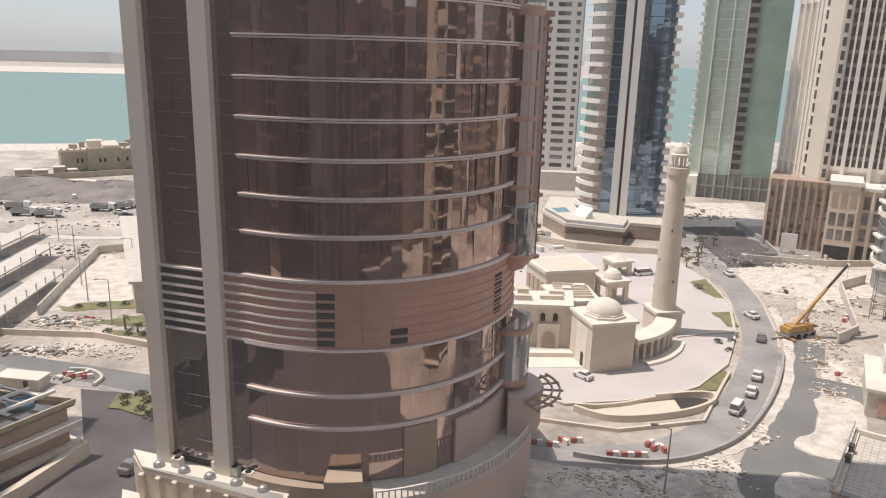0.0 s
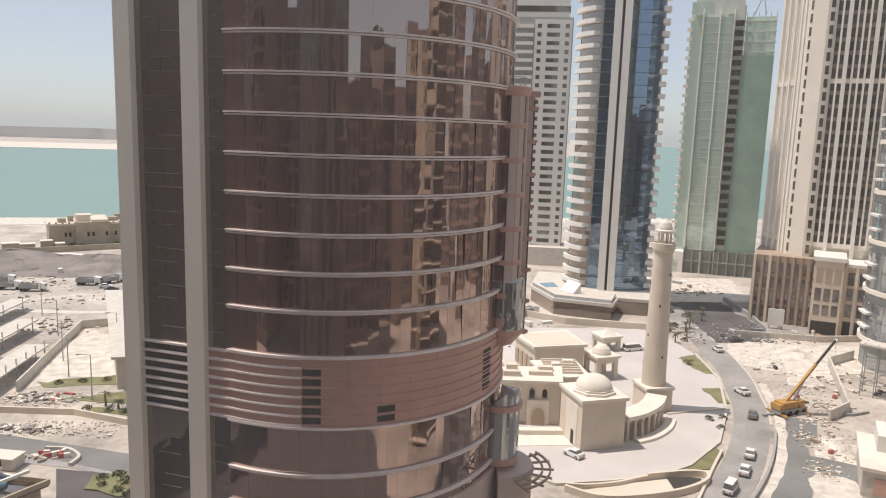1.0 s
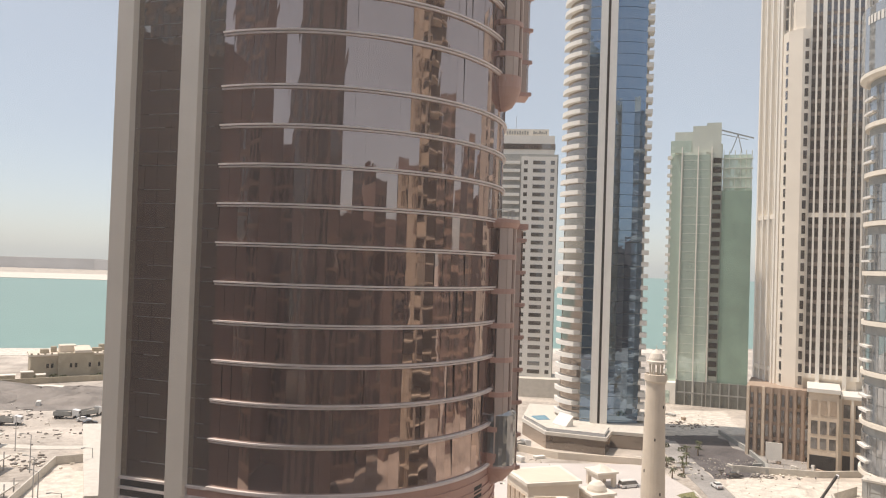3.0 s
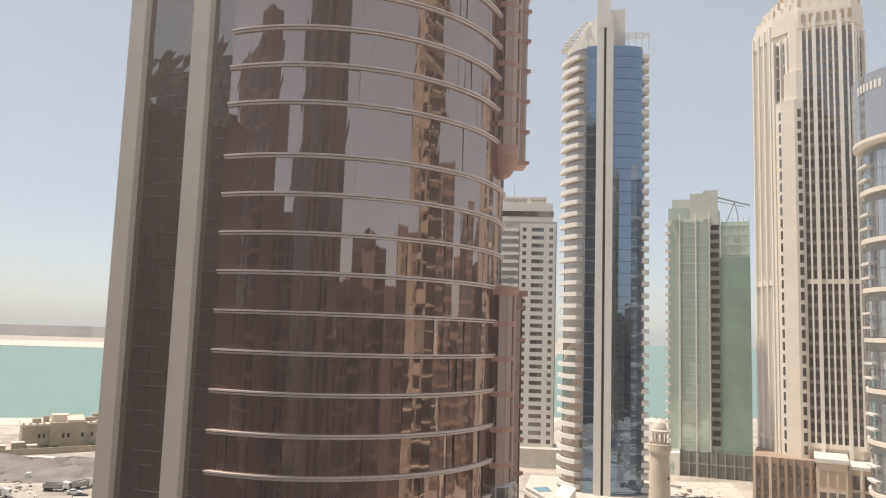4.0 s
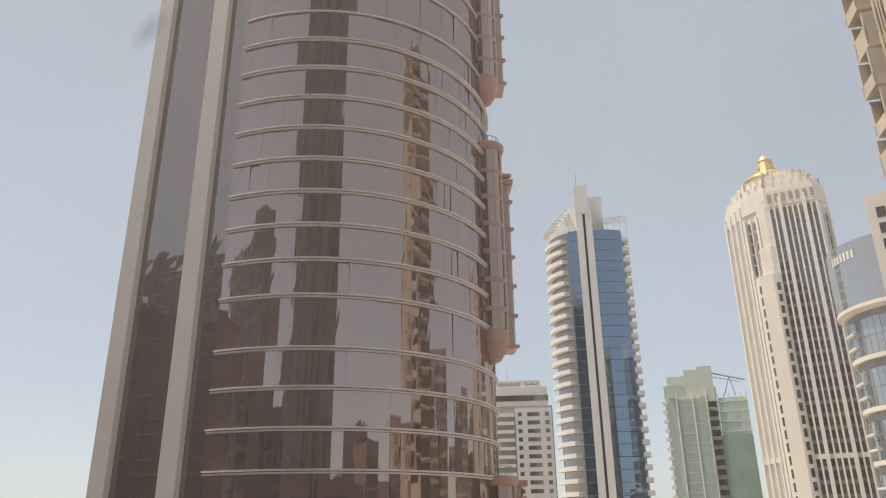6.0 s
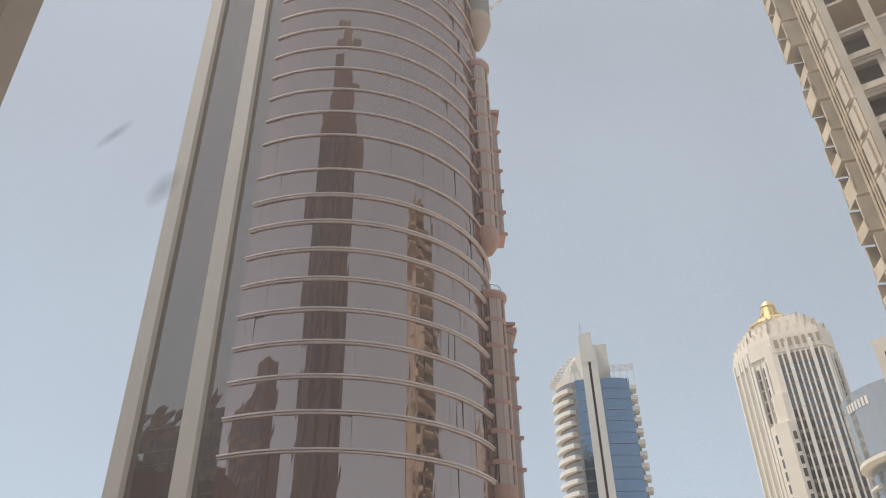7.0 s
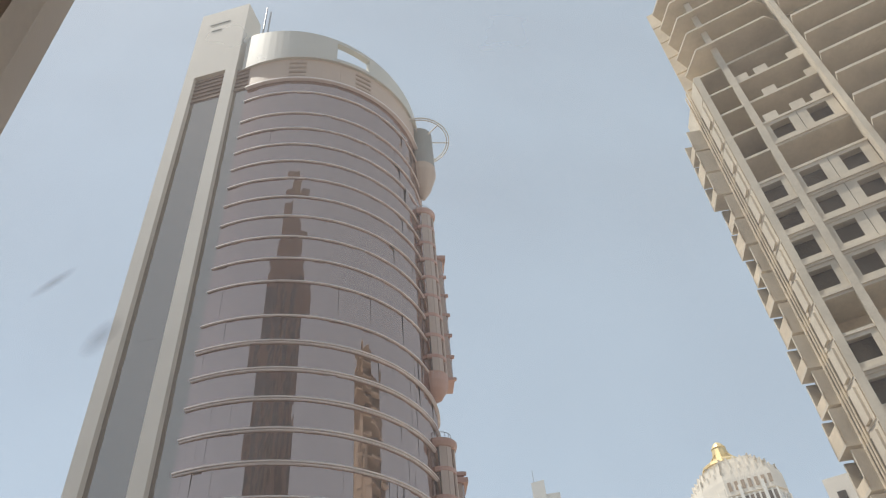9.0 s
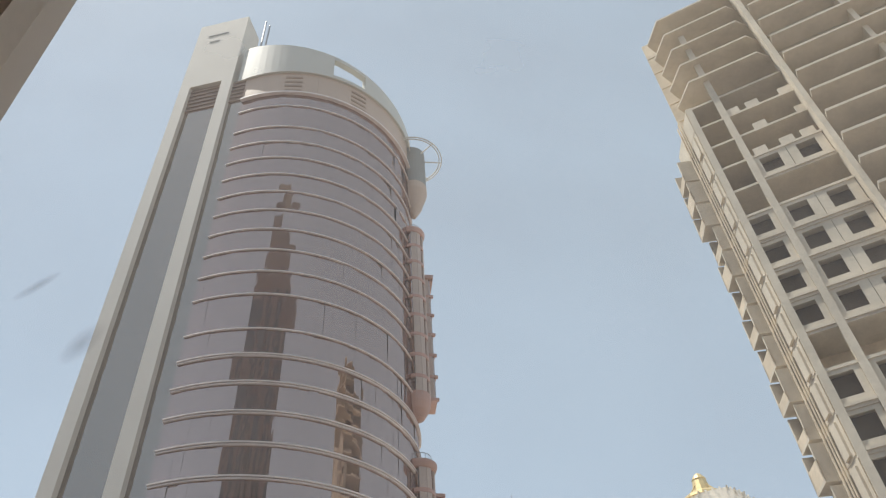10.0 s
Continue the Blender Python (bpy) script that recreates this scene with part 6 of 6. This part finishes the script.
for x, y, r in ((-45, 98, 0.9), (-43.2, 99.2, 1.0), (-41.4, 97.2, 1.1), (-39.6, 98.8, 0.9), (-38.2, 97.0, 0.8), (-44.2, 96.0, 0.8), (-41.5, 94.6, 0.9), (-39, 93.0, 1.4), (-37.6, 92.4, 1.3), (-59, 123.6, 0.9), (-55, 123, 0.8), (-52, 122.4, 0.9), (-49.6, 122, 1.0),
                (-66, 137.5, 0.9), (-62, 138.6, 0.9), (-57, 139, 1.0), (-70, 136, 0.8), (51.6, 125.6, 0.9), (52.2, 121.6, 0.8), (54.4, 126.4, 0.8), (65, 178, 1.0), (67, 192, 1.2), (74, 203, 1.2), (71, 208, 1.3), (58, 176, 1.0), (60, 181, 1.1)):
    shrub(x, y, r)

bush = facing(-25.0, 330, 6)
for k in range(16):
    p = bush @ Vector((random.uniform(-16, 16), random.uniform(-14, -3), 0))
    shrub(p.x, p.y, random.uniform(0.9, 1.9))

# stores of material, sheds and spoil on the sites
def crates(x, y, turn, w, d, h, material, label):
    t = thing("material_stack", label, "stack", pose(x, y, 0.05, 0, 0, turn), group="site materials")
    for k in range(max(1, int(h / 0.35))):
        part("layer", Shape().box(-w / 2 + random.uniform(-0.1, 0.1), w / 2 + random.uniform(-0.1, 0.1), -d / 2, d / 2 + random.uniform(-0.1, 0.1), k * 0.35, k * 0.35 + 0.31), material, t)


sites = [((70, 82), (134, 160)), ((64, 76), (108, 121)), ((-75, -60), (99, 102.5)), ((74, 106), (184, 196)), ((14, 40), (78, 82)), ((-76, -62), (124, 131)), ((70, 100), (230, 262)), ((-160, -90), (200, 262)), ((12, 34), (170, 212))]
tints = [(KERB, "pile of pale concrete blocks"), (GREY, "stack of grey formwork panels"), (TAN, "stack of brown timber boards"), (WHITE, "white cabin-like crate on sand"), (CAR_DARK, "dark steel bundle on sand"), (RED, "red plastic barriers piled together")]
for (x0, x1), (y0, y1) in sites:
    far = y0 > 165
    for k in range(8):
        m, lab = tints[random.choice([0, 0, 0, 1, 1, 2, 3, 3, 4, 4, 0, 1, 5] if not far else [0, 1, 2, 3, 3, 4])]
        s = 1.1 if far else 0.62
        crates(random.uniform(x0, x1), random.uniform(y0, y1), random.uniform(0, 180), s * random.uniform(0.8, 3.2), s * random.uniform(0.6, 1.4), s * random.uniform(0.4, 1.6), m, lab)


def spoil(x, y, r, h, material):
    n = 18
    s = Shape()
    rings = []
    for j in range(5):
        u = j / 4
        ring_ = []
        for i in range(n):
            a = 2 * math.pi * i / n
            q = r * (1 - u) * (1 + 0.3 * noise.noise(Vector((x + 2 * math.cos(a), y + 2 * math.sin(a), j))))
            ring_.append((x + q * math.cos(a) * 1.5, y + q * math.sin(a), h * math.sin(u * 1.5) * (1 + 0.25 * noise.noise(Vector((x, i * 0.7, j * 0.9)))) + 0.02))
        rings.append(ring_)
    for j in range(4):
        for i in range(n):
            s.face(rings[j][i], rings[j][(i + 1) % n], rings[j + 1][(i + 1) % n], rings[j + 1][i])
    tagged(part("spoil_heap", s, material), "low heap of dumped sand and rubble", "heap", group="spoil heaps")


for x, y, r, h, m in ((32.5, 77.6, 1.6, 0.7, SAND), (69.5, 114, 2.6, 1.2, SAND_PALE), (73, 116, 2.4, 1.0, SAND), (31, 78.4, 1.8, 0.6, SAND),
                       (30, 79, 2.6, 0.8, SAND_PALE), (-150, 262, 14, 3.4, SOIL), (-128, 256, 12, 3.2, SOIL), (-112, 250, 9, 2.6, SOIL), (-140, 250, 10, 2.4, SOIL), (-118, 262, 10, 2.8, SOIL), (-160, 252, 9, 2.0, SOIL), (80, 148, 3, 1.2, SAND_PALE), (88, 168, 4, 1.0, SAND_PALE), (75, 150, 3, 1.0, SAND)):
    spoil(x, y, r, h, m)
rubble = Shape()
for (x0, x1), (y0, y1) in sites + [((24, 36), (76, 80)), ((-66, -50), (112, 118)), ((74, 104), (140, 178))]:
    for k in range(260):
        x, y, s_ = random.uniform(x0, x1), random.uniform(y0, y1), random.uniform(0.04, 0.11) if random.random() < 0.8 else random.uniform(0.12, 0.26)
        rubble.prism([(x - s_, y - s_ * 0.6), (x + s_ * 0.8, y - s_ * 0.8), (x + s_, y + s_ * 0.5), (x - s_ * 0.7, y + s_ * 0.8)], 0.0, 0.1 + s_ * 0.8)
tagged(part("rubble", rubble, SAND_PALE), "scattered pale rubble and blocks on the sand", "rubble", kind="stuff")


def litter(name, label, material, spots, n, lo, hi):
    """Loose slabs, boards and lumps strewn thickest round a few middles."""
    s_ = Shape()
    for x0, y0, rx, ry in spots:
        for k in range(n):
            x, y = random.gauss(x0, rx / 2), random.gauss(y0, ry / 2)
            w, d, h = random.uniform(lo, hi), random.uniform(lo, hi) * 0.5, random.uniform(0.08, hi * 0.5)
            a = random.uniform(0, 3.14)
            c, sn = math.cos(a), math.sin(a)
            s_.prism([(x + c * p - sn * q, y + sn * p + c * q) for p, q in ((-w, -d), (w, -d * 0.7), (w * 0.8, d), (-w * 0.9, d * 0.8))], 0.02, [h + 0.1, h, h * 0.8 + 0.08, h + 0.05])
    tagged(part(name, s_, material), label, name, kind="stuff")


VERGE = [(30, 79, 7, 2.6), (36, 83.5, 3, 2.4), (45, 92, 2.4, 4), (66, 118, 3, 6), (70, 112, 5, 4), (62, 106, 3, 3), (20, 79, 7, 2.4), (72, 126, 4, 3), (77, 134, 5, 4)]
FIELD = [(84, 180, 14, 3), (90, 150, 12, 12), (86, 238, 14, 6), (-66, 114.5, 8, 1.6), (-70, 128, 6, 2.5), (-60, 104.5, 7, 1.6), (-100, 205, 26, 12), (-130, 228, 30, 8), (-90, 176, 10, 8), (66, 188, 6, 10), (20, 176, 9, 14)]
litter("white_debris", "broken pale slabs and wrapped material on the sand", LIME_ROOF, VERGE, 36, 0.12, 0.5)
litter("white_debris", "broken pale slabs and wrapped material on the sand", LIME_ROOF, FIELD, 30, 0.2, 0.75)
litter("dark_debris", "dark boards and steel offcuts strewn on the sand", BROWN, VERGE, 26, 0.10, 0.42)
litter("dark_debris", "dark boards and steel offcuts strewn on the sand", SOIL, FIELD, 36, 0.2, 0.8)

cabin = thing("site_cabin", "low site cabin with a pale flat roof beside the street", "cabin", pose(-61.8, 101.6, 0.05, 0, 0, -8))
part("wall", Shape().box(-3.4, 3.4, -1.3, 1.3, 0, 1.7), KERB, cabin)
part("roof", Shape().box(-3.6, 3.6, -1.5, 1.5, 1.7, 1.85), LIME_ROOF, cabin)
part("door", Shape().box(1.0, 1.7, -1.36, -1.28, 0.05, 1.5), SHADE_DARK, cabin)
setting("kerb_3", strip(Shape(), smooth([(-57.6, 107.2), (-54.3, 107.0), (-51.4, 104.6), (-51.4, 101.8)]), 0.45, 0, 0.6), KERB, "pale kerb round a corner of the building site", "kerb")

# ---- the window the camera looks from, and the buildings around it that the glass mirrors ----
own = thing("own_building", "brown granite tower whose window the view is from", "building")
part("body", Shape().box(-34, 5, -28, -1.2, 0, 168), GRANITE_PALE, own)
part("upper_tier", Shape().box(-30, 1, -26, -1.6, 168, 182), GRANITE_PALE, own)
part("upper_tier", Shape().box(-26, -3, -24, -2.0, 182, 195), GRANITE_PALE, own)
part("spire", Shape().prism([(-19, -14), (-10, -14), (-10, -3), (-19, -3)], 195, [203, 203, 207, 207]), TAN, own)
for k in range(11):
    part("window_strip", Shape().box(-33 + k * 3.4, -31.4 + k * 3.4, -1.2, -1.05, 3, 166), DARK_GLASS, own)
part("loggia_floor", Shape().box(-2.5, 2.5, -1.2, 0.8, 48.1, 48.4), TAN, own)
part("loggia_ceiling", Shape().box(-2.5, 2.5, -1.2, 0.8, 53.4, 53.7), TAN, own)
setting("window_1", Shape().box(-0.95, -0.5447, 0.60, 0.72, 48.4, 53.4), JAMB, "brown-grey painted window jamb close to the view", "window frame")
# unseen dark blocks shape the mirrored view; the last also shades the left street
for x0, x1, y0, y1, h in ((-150, -74, -45, -5, 122), (7, 48, -62, -36, 60), (52, 76, -70, -40, 70), (82, 120, -60, -20, 64), (126, 150, -60, -24, 82), (160, 210, -60, 10, 70), (-78, -48, -70, -44, 78), (-190, -155, -60, -10, 90), (52, 90, -150, -110, 84), (-108, -80, 14, 95, 88)):
    b = thing("office_block", "unseen brown granite office block near the viewpoint", "building")
    part("body", Shape().box(x0, x1, y0, y1, 0, h), GRANITE, b)
    n = int((x1 - x0) / 4)
    for k in range(n):
        w = (x1 - x0) / n
        part("window_strip", Shape().box(x0 + (k + 0.3) * w, x0 + (k + 0.75) * w, y1, y1 + 0.12, 3, h - 4), DARK_GLASS, b)
    for k in range(int(h / 7)):
        part("floor_band", Shape().box(x0 - 0.15, x1 + 0.15, y1 - 0.1, y1 + 0.3, 3 + 7 * k, 4.1 + 7 * k), BROWN, b)
# blocks across the street to the right, seen only in the round tower's glass
for x0, x1, y0, y1, h in ((160, 192, 30, 62, 104), (158, 186, 68, 98, 72), (166, 196, 104, 138, 90), (168, 200, 150, 186, 76)):
    b = thing("office_block", "brown granite office block with dark window rows", "building")
    part("body", Shape().box(x0, x1, y0, y1, 0, h), GRANITE, b)
    cols = int((y1 - y0) / 4.5)
    w = (y1 - y0) / cols
    for k in range(cols):
        part("window_strip", Shape().box(x0 - 0.12, x0, y0 + (k + 0.2) * w, y0 + (k + 0.8) * w, 3, h - 4), DARK_GLASS, b)
    for k in range(int(h / 6)):
        part("floor_band", Shape().box(x0 - 0.3, x0 + 0.1, y0 - 0.1, y1 + 0.1, 3 + 6 * k, 4.4 + 6 * k), BROWN, b)
pane_ = setting("window_pane_1", Shape().face((-0.5447, 0.66, 48.4), (2.4, 0.66, 48.4), (2.4, 0.66, 53.4), (-0.5447, 0.66, 53.4)), DUST_GLARE_PANE, "dusty window pane with a glare veil in front of the view", "window")
pane_.visible_shadow = False
for az, el, w, h_, tilt in ((-23.39, 34.87, 0.016, 0.034, 25), (-28.30, 37.73, 0.008, 0.034, 40)):
    x, y = 0.655 * math.tan(radians(az)), 0.655
    z = EYE + math.hypot(x, y) * math.tan(radians(el))
    ring_ = [(math.cos(a), 0, math.sin(a)) for a in [i * math.pi / 12 for i in range(24)]]
    blot = part("smudge", Shape().face(*ring_), SMUDGE, at=pose(x, y, z, 0, tilt, 0) @ Matrix.Diagonal((w, 1, h_, 1)))
    tagged(blot, "small grey smudge on the window pane", "smudge", group="smudges on the pane")
    blot.visible_shadow = False
